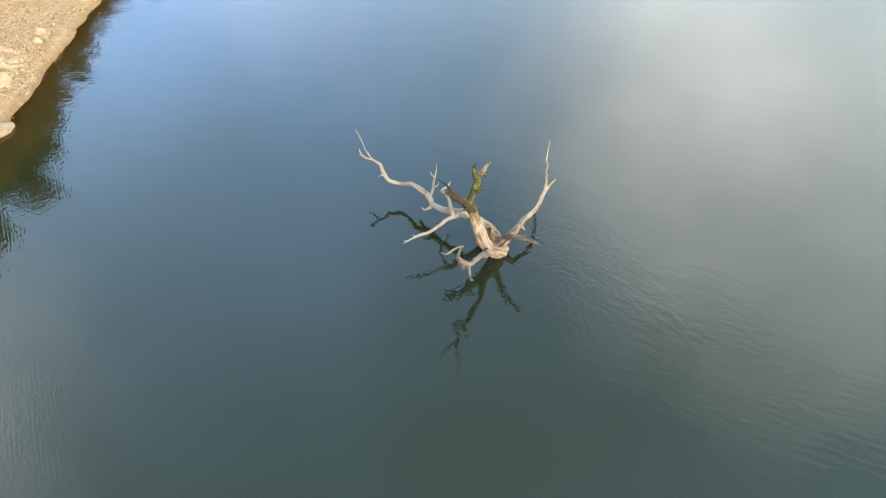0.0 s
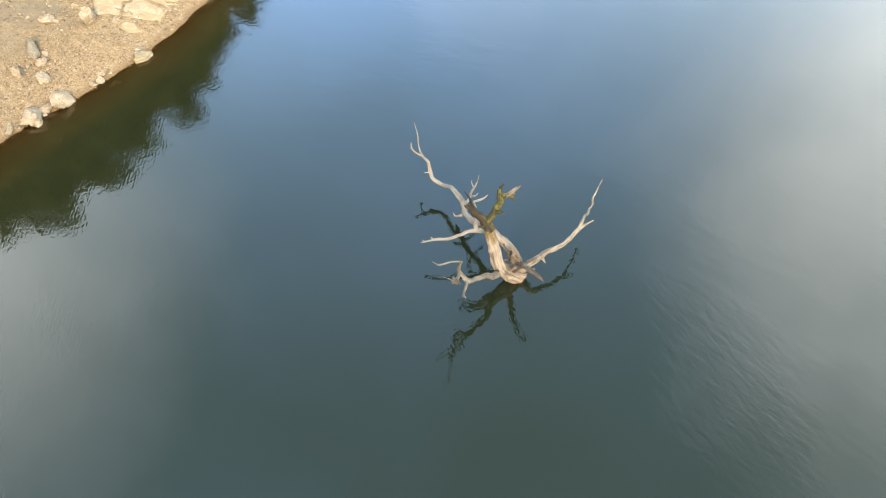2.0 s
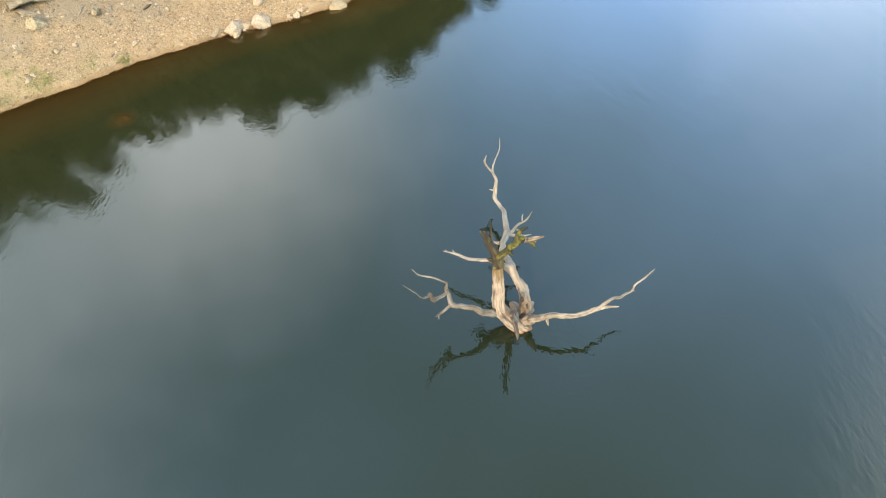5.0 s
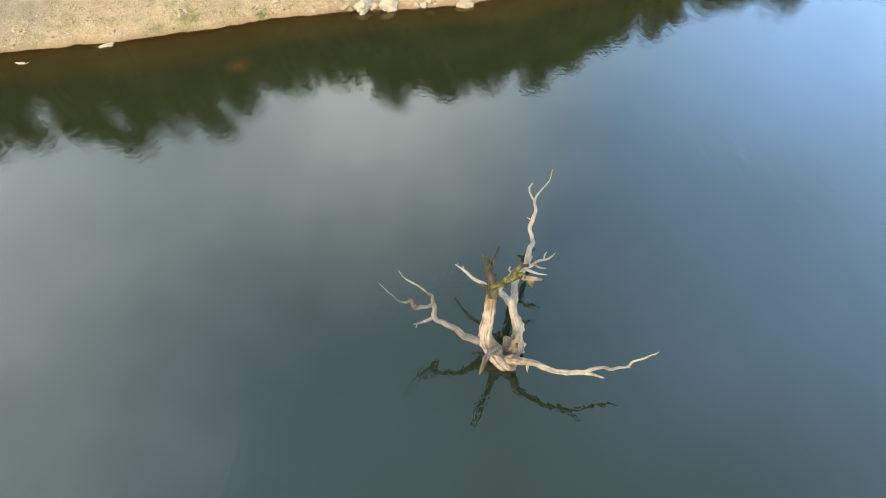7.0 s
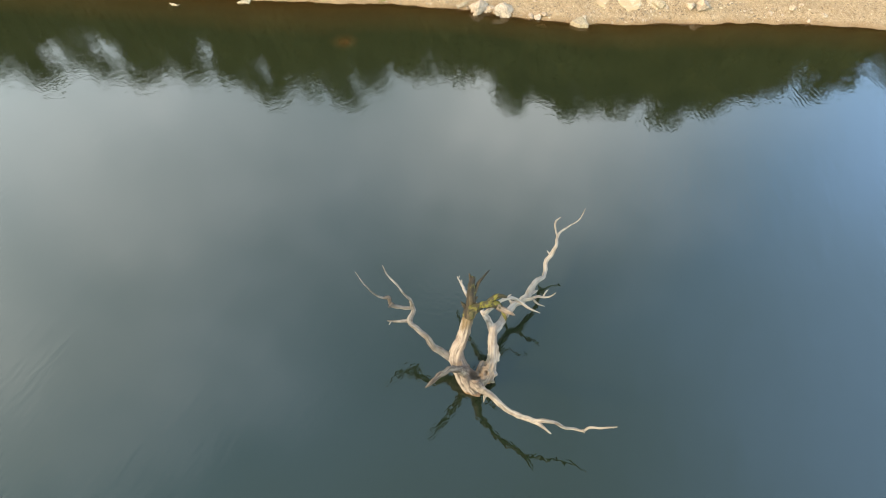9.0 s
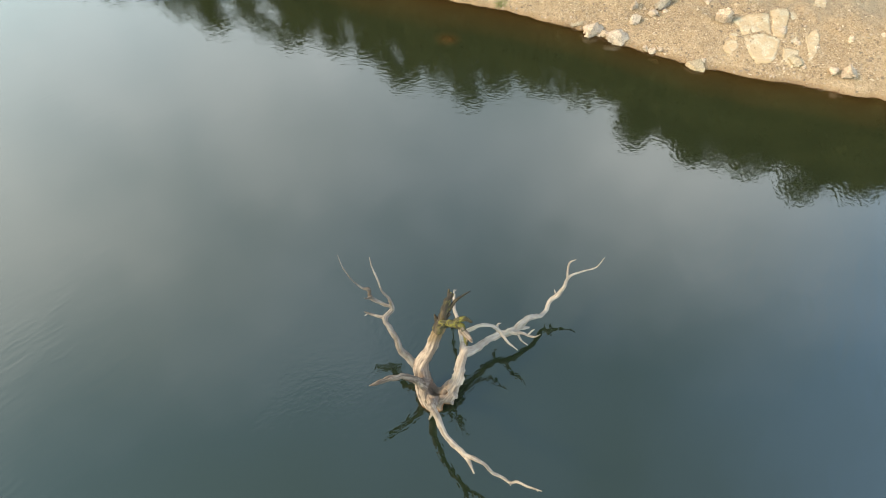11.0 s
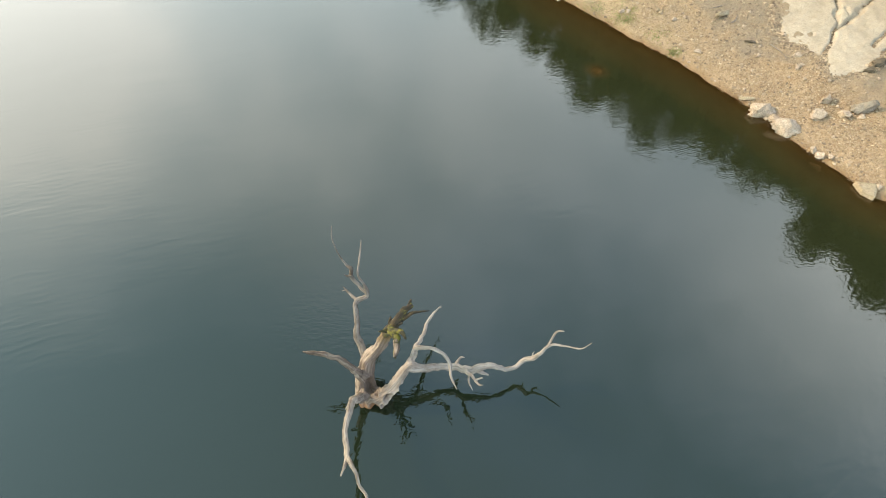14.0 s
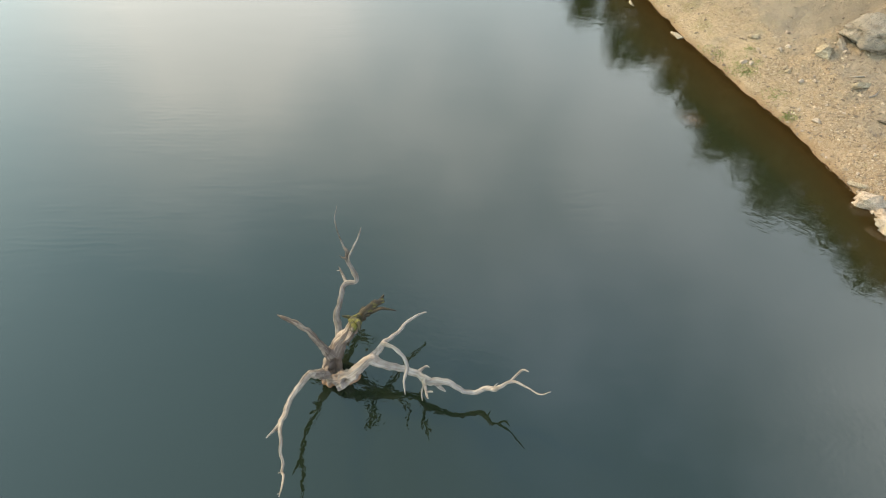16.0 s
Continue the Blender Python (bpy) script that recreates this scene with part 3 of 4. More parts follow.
def dead_tree():
    tree = tagged(new("dead_tree"), "bleached dead tree stump with bare forked branches standing in the lake", "dead tree")
    tree.location = (0.95, 5.5, -0.6)
    bpy.context.view_layer.update()

    # the trunk: a wide foot with two stems and the collars of the big limbs, melted together
    stems = [
        [(0.94, 5.50, -0.7, 0.26), (0.96, 5.48, -0.2, 0.215), (0.98, 5.43, -0.02, 0.18), (0.91, 5.3, 0.17, 0.15), (0.78, 5.19, 0.37, 0.125), (0.67, 5.19, 0.56, 0.106),
         (0.59, 5.26, 0.77, 0.094), (0.51, 5.31, 0.99, 0.086), (0.43, 5.35, 1.21, 0.078)],
        [(0.8, 5.58, -0.5, 0.18), (0.94, 5.53, -0.02, 0.16), (0.91, 5.61, 0.13, 0.13), (0.81, 5.68, 0.28, 0.104), (0.67, 5.70, 0.41, 0.08), (0.53, 5.70, 0.53, 0.07), (0.41, 5.71, 0.65, 0.068),
         (0.3, 5.79, 0.56, 0.056)],
    ]
    collars = [
        [(0.48, 5.58, -0.25, 0.07), (0.66, 5.58, -0.04, 0.085), (0.85, 5.56, 0.03, 0.11)],
        [(0.98, 5.42, 0.12, 0.11), (1.12, 5.49, 0.26, 0.068), (1.24, 5.53, 0.44, 0.048)],
        [(0.8, 5.2, 0.36, 0.1), (0.72, 5.07, 0.4, 0.062), (0.7, 4.95, 0.5, 0.046)],
        [(0.9, 5.3, 0.28, 0.1), (0.97, 5.25, 0.46, 0.062), (1.03, 5.2, 0.62, 0.046)],
        [(1.08, 5.38, -0.1, 0.06), (1.0, 5.3, 0.12, 0.045), (0.9, 5.24, 0.3, 0.03)],
        [(0.45, 5.7, 0.6, 0.07), (0.28, 5.63, 0.66, 0.05), (0.18, 5.58, 0.7, 0.038)],
    ]
    bm = bmesh.new()
    axis = []
    for k, knots in enumerate(stems + collars):
        knots = [(x, y, z, r * (0.88 if z > 0.15 else 0.95)) for x, y, z, r in knots]
        tube(bm, knots, 8, 18, 0.15, 0.18, 2.0 * k)
        line = np.array(curve_through(knots, 8))
        ahead = np.gradient(line[:, :3], axis=0)
        ahead /= np.linalg.norm(ahead, axis=1)[:, None]
        run = np.r_[0, np.cumsum(np.linalg.norm(np.diff(line[:, :3], axis=0), axis=1))] + k * 3.7
        axis.append(np.concatenate([line, ahead, run[:, None]], 1))
    axis = np.concatenate(axis)
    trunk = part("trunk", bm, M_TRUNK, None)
    melt = trunk.modifiers.new("melt", "REMESH")
    melt.mode, melt.voxel_size, melt.use_smooth_shade = "VOXEL", 0.011, True
    soft = trunk.modifiers.new("soft", "SMOOTH")
    soft.factor, soft.iterations = 0.5, 3
    bpy.context.view_layer.update()
    solid = bpy.data.meshes.new_from_object(trunk.evaluated_get(bpy.context.evaluated_depsgraph_get()))
    trunk.modifiers.clear()
    trunk.data = solid
    count = len(solid.vertices)
    co, no = np.empty(count * 3), np.empty(count * 3)
    solid.vertices.foreach_get("co", co)
    solid.vertex_normals.foreach_get("vector", no)
    co, no = co.reshape(-1, 3), no.reshape(-1, 3)
    # the grain: angle round and way along the nearest stem
    turn, along = np.empty(count), np.empty(count)
    for a in range(0, count, 4000):
        v = co[a:a + 4000]
        d = np.linalg.norm(v[:, None] - axis[None, :, :3], axis=2) / axis[None, :, 3]
        near = axis[d.argmin(1)]
        way = near[:, 4:7]
        flat = np.cross(way, (0.31, 0.9, 0.2))
        flat /= np.linalg.norm(flat, axis=1)[:, None]
        out = v - near[:, :3]
        turn[a:a + 4000] = np.arctan2((out * np.cross(way, flat)).sum(1), (out * flat).sum(1))
        along[a:a + 4000] = near[:, 7] + (out * way).sum(1)
    # ridges along the grain, and hollow knots
    move, hollow_shade = np.zeros(count), np.zeros(count)
    for i, p in enumerate(co):
        v = Vector(p)
        c, s_ = math.cos(turn[i]), math.sin(turn[i])
        ridge = noise.noise(Vector((c * 2.2, s_ * 2.2, along[i] * 1.5)))
        fine = noise.noise(Vector((c * 6, s_ * 6, along[i] * 2.5)))
        move[i] = 0.016 * ridge + 0.008 * fine + 0.012 * noise.noise(v * 8) + 0.003 * noise.noise(v * 32)
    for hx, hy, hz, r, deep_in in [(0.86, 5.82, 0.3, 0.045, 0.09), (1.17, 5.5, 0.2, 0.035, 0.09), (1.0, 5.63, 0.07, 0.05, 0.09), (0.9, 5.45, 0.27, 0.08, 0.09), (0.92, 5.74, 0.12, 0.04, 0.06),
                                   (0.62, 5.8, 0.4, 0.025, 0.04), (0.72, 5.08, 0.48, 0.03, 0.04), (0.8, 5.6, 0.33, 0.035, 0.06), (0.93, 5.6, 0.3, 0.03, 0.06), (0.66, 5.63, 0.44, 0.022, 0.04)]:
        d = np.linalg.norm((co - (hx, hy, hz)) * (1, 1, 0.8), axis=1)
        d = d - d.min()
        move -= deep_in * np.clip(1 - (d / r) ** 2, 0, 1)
        # how far each hollow's inside is painted dark, in place of shade
        hollow_shade = np.maximum(hollow_shade, np.clip(1.25 - (d / (r * 0.8)) ** 2, 0, 1))
        move += 0.012 * np.exp(-((d - r * 1.25) / (r * 0.4)) ** 2)
    co = co + no * move[:, None]
    solid.vertices.foreach_set("co", co.ravel())
    solid.materials.clear()
    solid.materials.append(M_TRUNK)
    solid.attributes.new("hollow", "FLOAT", "POINT").data.foreach_set("value", hollow_shade.astype(np.float32))
    uv = solid.uv_layers.new(name="UVMap")
    idx = np.empty(len(solid.loops), np.int32)
    solid.loops.foreach_get("vertex_index", idx)
    uv.data.foreach_set("uv", np.stack([turn[idx] / 6.283, along[idx]], 1).ravel())
    solid.polygons.foreach_set("use_smooth", [True] * len(solid.polygons))
    solid.update()
    tagged(trunk, "cream trunk with two stems and hollow knots")

    parts = [trunk]
    add = parts.append
    add(limb("branch", [(0.42, 5.71, 0.62), (0.26, 5.82, 0.54), (0.02, 5.93, 0.46), (-0.14, 6.07, 0.44), (-0.27, 6.27, 0.49), (-0.46, 6.38, 0.56), (-0.59, 6.51, 0.49), (-0.75, 6.59, 0.40), (-0.93, 6.62, 0.45),
                        (-1.03, 6.71, 0.55), (-1.09, 6.76, 0.71), (-1.22, 6.79, 0.81), (-1.34, 6.95, 0.87), (-1.43, 7.13, 0.95), (-1.51, 7.20, 1.12)],
             (0.062, 0.056, 0.05, 0.05, 0.056, 0.045, 0.036, 0.033, 0.033, 0.034, 0.027, 0.022, 0.013, 0.01, 0.005), M_TWIG, "long pale branch with a forked end",
             [([(-1.18, 6.78, 0.79), (-1.31, 6.74, 0.87), (-1.38, 6.75, 0.95), (-1.42, 6.82, 1.01)], (0.022, 0.017, 0.015, 0.006)),
              ([(-1.38, 6.75, 0.93), (-1.42, 6.74, 0.94)], (0.012, 0.004)),
              ([(-1.02, 6.7, 0.54), (-1.07, 6.66, 0.54), (-1.12, 6.64, 0.53)], (0.02, 0.013, 0.005)),
              ([(-0.3, 6.28, 0.5), (-0.36, 6.36, 0.44), (-0.42, 6.44, 0.4)], (0.05, 0.032, 0.014)),
              ([(-0.18, 6.03, 0.42), (-0.27, 5.99, 0.39), (-0.31, 5.99, 0.4), (-0.34, 6.03, 0.41)], (0.03, 0.018, 0.013, 0.005))]))
    add(limb("branch", [(1.12, 5.49, 0.24), (1.24, 5.53, 0.44), (1.34, 5.62, 0.55), (1.47, 5.74, 0.58), (1.59, 5.88, 0.60), (1.68, 6.03, 0.63), (1.75, 6.17, 0.69), (1.77, 6.28, 0.76), (1.78, 6.40, 0.76), (1.83, 6.54, 0.70),
                        (1.83, 6.67, 0.67), (1.86, 6.77, 0.69), (1.84, 6.84, 0.75), (1.87, 6.98, 0.83), (1.90, 7.12, 0.97)],
             (0.07, 0.052, 0.045, 0.04, 0.038, 0.036, 0.034, 0.026, 0.021, 0.019, 0.018, 0.018, 0.016, 0.013, 0.006), M_DRY, "curving grey branch with a short spur",
             [([(1.74, 6.16, 0.68), (1.84, 6.26, 0.75), (1.94, 6.34, 0.80)], (0.03, 0.022, 0.008)), ([(1.85, 6.77, 0.69), (1.9, 6.78, 0.72)], (0.016, 0.005)),
              ([(1.3, 5.58, 0.5), (1.36, 5.56, 0.44), (1.4, 5.55, 0.4)], (0.036, 0.022, 0.008)), ([(1.89, 7.08, 0.93), (1.92, 7.08, 0.95)], (0.009, 0.003))]))
    add(limb("branch", [(0.73, 5.07, 0.4), (0.70, 4.93, 0.54), (0.66, 4.82, 0.67), (0.58, 4.71, 0.77), (0.50, 4.58, 0.83), (0.40, 4.50, 0.87), (0.27, 4.56, 0.91), (0.25, 4.54, 1.03), (0.28, 4.53, 1.21), (0.30, 4.46, 1.36),
                        (0.19, 4.35, 1.44), (0.07, 4.22, 1.49), (0.0, 4.16, 1.61)],
             (0.064, 0.052, 0.046, 0.04, 0.038, 0.038, 0.034, 0.028, 0.02, 0.016, 0.013, 0.011, 0.005), M_WOOD, "low twisted branch with thin grey twigs",
             [([(0.26, 4.54, 0.96), (0.28, 4.40, 1.0), (0.31, 4.26, 1.11), (0.28, 4.24, 1.24), (0.30, 4.16, 1.27), (0.32, 4.06, 1.39), (0.33, 4.00, 1.55), (0.32, 3.93, 1.69), (0.25, 3.85, 1.82)],
               (0.028, 0.026, 0.03, 0.028, 0.018, 0.011, 0.009, 0.007, 0.003)),
              ([(0.41, 4.5, 0.86), (0.42, 4.34, 0.85), (0.43, 4.24, 0.87), (0.44, 4.19, 0.89)], (0.028, 0.02, 0.016, 0.005)), ([(0.43, 4.25, 0.87), (0.48, 4.22, 0.85)], (0.014, 0.005)),
              ([(0.3, 4.28, 1.16), (0.36, 4.24, 1.15), (0.39, 4.22, 1.19)], (0.022, 0.014, 0.004)), ([(0.29, 4.26, 1.2), (0.25, 4.2, 1.18)], (0.02, 0.006))]))
    add(limb("branch", [(0.95, 5.27, 0.4), (1.01, 5.22, 0.56), (1.07, 5.14, 0.73), (1.14, 5.06, 0.84), (1.25, 4.95, 0.92), (1.36, 4.86, 0.97), (1.455, 4.776, 1.0)], (0.062, 0.048, 0.044, 0.042, 0.036, 0.028, 0.01), M_GNARL,
             "broken brown-streaked limb stub", [([(1.3, 4.91, 0.94), (1.37, 4.86, 1.02)], (0.024, 0.007)), ([(1.18, 5.0, 0.87), (1.28, 4.96, 0.98)], (0.026, 0.008))], lumps=0.4))
    add(limb("branch", [(0.28, 5.63, 0.66), (0.18, 5.57, 0.7), (0.08, 5.52, 0.68), (-0.02, 5.46, 0.63), (-0.13, 5.39, 0.58), (-0.25, 5.31, 0.58), (-0.38, 5.26, 0.58), (-0.49, 5.22, 0.54), (-0.61, 5.18, 0.49)],
             (0.05, 0.038, 0.033, 0.03, 0.027, 0.025, 0.021, 0.016, 0.006), M_TWIG, "thin pale branch reaching out low over the water",
             [([(-0.42, 5.25, 0.57), (-0.46, 5.25, 0.62)], (0.014, 0.005)), ([(-0.54, 5.2, 0.52), (-0.6, 5.22, 0.52)], (0.01, 0.004))]))
    add(limb("branch", [(0.2, 5.58, 0.7), (0.14, 5.7, 0.84), (0.08, 5.84, 0.92), (0.02, 5.95, 0.87), (0.01, 6.07, 0.79), (0.11, 6.23, 0.74), (0.15, 6.39, 0.68)], (0.038, 0.03, 0.027, 0.025, 0.025, 0.018, 0.006),
             M_TWIG, "arched pale twig that droops at its end"))
    add(limb("branch", [(-0.2, 6.18, 0.47), (-0.15, 6.3, 0.58), (-0.13, 6.38, 0.67), (-0.12, 6.47, 0.68), (-0.10, 6.56, 0.74), (-0.09, 6.62, 0.86)], (0.034, 0.024, 0.02, 0.018, 0.013, 0.005), M_TWIG, "small antler-shaped twig",
             [([(-0.12, 6.46, 0.68), (-0.18, 6.5, 0.74), (-0.19, 6.53, 0.78)], (0.016, 0.011, 0.004)), ([(-0.14, 6.32, 0.6), (-0.08, 6.4, 0.56), (-0.05, 6.5, 0.54)], (0.018, 0.013, 0.005))]))
    add(limb("stub", [(0.47, 5.34, 1.12), (0.4, 5.35, 1.2), (0.30, 5.35, 1.33), (0.18, 5.37, 1.43), (0.07, 5.377, 1.48)], (0.08, 0.068, 0.056, 0.05, 0.03), M_ROT, "dark brown split top of the stem",
             [([(0.26, 5.38, 1.32), (0.15, 5.45, 1.43), (0.07, 5.52, 1.48), (-0.033, 5.605, 1.495)], (0.036, 0.022, 0.015, 0.005)), ([(0.42, 5.34, 1.18), (0.36, 5.26, 1.22), (0.32, 5.22, 1.24)], (0.05, 0.026, 0.009)),
              ([(0.14, 5.37, 1.43), (0.05, 5.33, 1.52)], (0.034, 0.01)), ([(0.36, 5.36, 1.27), (0.29, 5.44, 1.33)], (0.04, 0.014))], lumps=0.4))
    add(limb("branch", [(0.46, 5.35, 1.14), (0.44, 5.38, 1.25), (0.48, 5.47, 1.40), (0.53, 5.55, 1.52), (0.55, 5.66, 1.55), (0.60, 5.73, 1.54)], (0.07, 0.058, 0.048, 0.048, 0.044, 0.036), M_MOSS,
             "short forked limb furred with yellow-green moss",
             [([(0.53, 5.57, 1.54), (0.48, 5.65, 1.61), (0.48, 5.72, 1.65), (0.5, 5.80, 1.66)], (0.042, 0.034, 0.028, 0.012)), ([(0.49, 5.48, 1.4), (0.57, 5.44, 1.44), (0.64, 5.42, 1.48)], (0.042, 0.027, 0.011)),
              ([(0.58, 5.72, 1.53), (0.66, 5.78, 1.46), (0.68, 5.8, 1.38)], (0.034, 0.024, 0.011))], lumps=0.45))
    add(limb("spur", [(0.57, 5.68, 1.545), (0.62, 5.76, 1.54), (0.67, 5.82, 1.56), (0.745, 5.88, 1.63)], (0.038, 0.036, 0.03, 0.01), M_GNARL, "bare brown tip of the mossy limb",
             [([(0.65, 5.79, 1.55), (0.69, 5.80, 1.5)], (0.024, 0.008))], lumps=0.4))
    inverse = tree.matrix_world.inverted()
    for o in parts:
        o.parent, o.matrix_parent_inverse = tree, inverse
    return tree


dead_tree()


# ---- rocks on the bank ----
def rock_mesh(name, seed, mat, rough=0.3, flat=1.0, cuts=4, facets=9):
    """A broken stone: a ball cut by many planes, then roughened and chipped."""
    bm = bmesh.new()
    bmesh.ops.create_icosphere(bm, subdivisions=cuts, radius=1.0)
    rnd = random.Random(seed)
    planes = [(Vector((rnd.gauss(0, 1), rnd.gauss(0, 1), rnd.gauss(0.15, 0.9))).normalized(), rnd.uniform(0.38, 0.74)) for _ in range(facets)]
    for v in bm.verts:
        p = v.co.copy()
        for n, d in planes:
            over = p.dot(n) - d
            if over > 0:
                p -= n * over
        q = p + Vector((seed * 1.7, 0, 0))
        seam = max(0.0, 1 - abs(noise.noise(q * 1.1 + Vector((0, 4, 0)))) * 12)
        p *= 1 + rough * (0.14 * noise.noise(q * 1.2) + 0.14 * noise.noise(q * 3.1) + 0.2 * noise.noise(q * 7) + 0.16 * noise.noise(q * 15) - 0.3 * seam)
        p.z *= flat
        v.co = p * 1.42
    me = bpy.data.meshes.new(name)
    bm.normal_update()
    bm.to_mesh(me)
    bm.free()
    me.materials.append(mat)
    me.polygons.foreach_set("use_smooth", [True] * len(me.polygons))
    return me


def ground_z(x, y):
    return float(land(np.array([x]), np.array([y]))[0])


def rock(name, x, y, size, mat, label, seed, sink=0.3, turn=0.0, tilt=(0, 0), rough=0.3, facets=5, group=""):
    me = rock_mesh(name, seed, mat, rough, 1.0, 4, facets)
    ob = new(name, me)
    ob.scale = (size[0] * 0.43, size[1] * 0.43, size[2] * 0.43)
    ob.rotation_euler = (radians(tilt[0]), radians(tilt[1]), radians(turn))
    ob.location = (x, y, ground_z(x, y) + size[2] * (0.5 - sink))
    return tagged(ob, label, "rock", group)


SHORE_ROCKS = [  # x, y, size, turn, tilt, label, material
    (-9.66, 5.78, (0.42, 0.5, 0.34), 30, (0, 5), "pale rounded boulder at the water's edge", M_ROCK),
    (-9.45, 6.42, (0.4, 0.58, 0.36), 35, (5, 0), "pale lumpy boulder at the water's edge", M_ROCK),
    (-9.47, 5.66, (0.24, 0.26, 0.18), 10, (0, 0), "small pale stone half in the water", M_ROCK),
    (-9.6, 6.08, (0.3, 0.3, 0.22), 40, (0, 0), "small tan stone between two boulders", M_ROCK),
    (-9.82, 5.28, (0.13, 0.4, 0.1), 33, (0, 8), "flat narrow pale stone lying by the water", M_SLAB),
    (-9.27, 7.32, (0.24, 0.2, 0.16), 30, (0, 0), "small white stone near the water", M_ROCK),
    (-9.3, 7.12, (0.18, 0.16, 0.12), 0, (0, 0), "small white stone near the water", M_ROCK),
    (-10.85, 7.26, (0.38, 0.42, 0.4), 15, (0, 0), "rounded brown boulder on the gravel", M_GREY),
    (-10.47, 7.03, (0.3, 0.26, 0.2), 50, (0, 0), "pale stone beside the brown boulder", M_ROCK),
]
BANK_ROCKS = [  # x, y, size, turn, tilt, label, material
    (-10.68, 6.6, (0.34, 0.26, 0.26), 10, (10, 0), "tan pointed stone on the gravel", M_ROCK),
    (-10.15, 6.7, (0.34, 0.32, 0.2), 75, (0, 0), "pale tan stone on the gravel", M_ROCK),
    (-10.6, 8.76, (0.4, 0.3, 0.46), 60, (10, 0), "tilted brown rock sticking out of the gravel", M_ROCK),
    (-11.27, 8.23, (0.32, 0.28, 0.2), 20, (0, 0), "tan stone on the bank", M_ROCK),
    (-11.95, 3.22, (0.2, 0.48, 0.18), 80, (0, 0), "long pale stone on the bank", M_SLAB),
    (-12.07, 1.88, (0.36, 0.44, 0.26), 40, (0, 0), "pale block on the bank below a grey boulder", M_SLAB),
    (-11.33, 0.56, (0.18, 0.36, 0.12), 60, (0, 0), "flat pale stone on yellow sand", M_SLAB),
    (-13.35, 2.02, (1.3, 1.2, 0.8), 45, (0, 6), "large grey cracked boulder on the bank", M_GREY),
    (-12.62, 1.86, (0.42, 0.26, 0.14), 60, (0, 8), "grey rubble slab leaning on a boulder", M_GREY),
]
OTHER_ROCKS = [  # x, y, size, turn, tilt, label, material
    (-10.0, -0.66, (0.22, 0.38, 0.14), 10, (0, 0), "pale flat stone in the shallow water", M_SLAB),
    (-9.88, -2.64, (0.3, 0.36, 0.24), 0, (0, 0), "white stone standing in the shallow water", M_SLAB),
    (-9.5, 11.62, (0.45, 0.4, 0.34), 0, (0, 0), "rounded tan stone on the sand", M_ROCK),
    (-9.72, 10.5, (0.4, 0.5, 0.16), 40, (0, 0), "flat white stone on the sand", M_SLAB),
    # next one: a dark stone added where the gravel has a hollow
    (-11.44, 4.34, (0.14, 0.3, 0.08), 40, (0, 0), "flat dark stone added for a dark hollow in the gravel", M_DARK),
    (-11.05, 1.97, (0.14, 0.12, 0.1), 0, (0, 0), "small pale stone on yellow sand", M_SLAB),
    (-11.12, 1.84, (0.1, 0.12, 0.08), 20, (0, 0), "small pale stone on yellow sand", M_SLAB),
    (-8.98, 7.36, (0.3, 0.22, 0.05), 40, (0, 0), "brown wet stone just under the water", M_SUNK),
]
for i, (x, y, size, turn, tilt, label, mat) in enumerate(SHORE_ROCKS + BANK_ROCKS + OTHER_ROCKS):
    rock("rock", x, y, size, mat, label, 17 + i * 3, 0.3, turn, tilt, 0.7, 9, "rocks along the shore")
sunk = rock("rock", -8.1, 2.33, (0.44, 0.26, 0.2), M_SUNK, "pinkish stone lying just below the surface", 91, 0.3, 30)
sunk.location.z = -0.11


def block(poly, low, high, label):
    """A square-cut stone: a flat sloping top over straight sides, its edges worn round."""
    bm = bmesh.new()
    cx, cy = sum(p[0] for p in poly) / len(poly), sum(p[1] for p in poly) / len(poly)
    ring = []
    for (ax, ay), (bx, by) in zip(poly, poly[1:] + poly[:1]):
        ring += [(ax + (bx - ax) * k / 7, ay + (by - ay) * k / 7) for k in range(7)]
    loops = []
    for shrink, up in ((1.02, 0.0), (1.0, 0.8), (0.98, 0.95), (0.94, 1.0), (0.5, 1.0)):
        loop = []
        for x, y in ring:
            p = Vector((cx + (x - cx) * shrink, cy + (y - cy) * shrink, low + (high - low) * up + (cx - x) * 0.1 * (up > 0)))
            loop.append(bm.verts.new(p + noise.noise_vector(p * 9) * 0.014))
        loops.append(loop)
    n = len(ring)
    for a, b in zip(loops, loops[1:]):
        for j in range(n):
            bm.faces.new((a[j], a[(j + 1) % n], b[(j + 1) % n], b[j]))
    bm.faces.new(loops[-1])
    bmesh.ops.recalc_face_normals(bm, faces=bm.faces)
    return tagged(part("rock", bm, M_SLAB, None), label, "rock", "rocks along the shore")


block([(-8.97, 8.11), (-9.2, 8.46), (-8.82, 8.57), (-8.8, 8.34)], -0.1, 0.1, "square-cut pale stone block in the water's edge")
rnd = random.Random(31)
# dark rocks added for a band of shade and damp beside the outcrop
for k in range(9):
    x = -11.95 - 0.3 * k
    y = 6.86 + 0.035 * k + rnd.uniform(-0.06, 0.06)
    rock("rock", x, y, (rnd.uniform(0.3, 0.5), rnd.uniform(0.16, 0.3), rnd.uniform(0.14, 0.24)), M_DARK, "dark broken rock added for the shaded damp edge of the outcrop", 300 + k, 0.3, rnd.uniform(-15, 15), (0, 0), 0.5, 9, "dark rocks beside the outcrop")

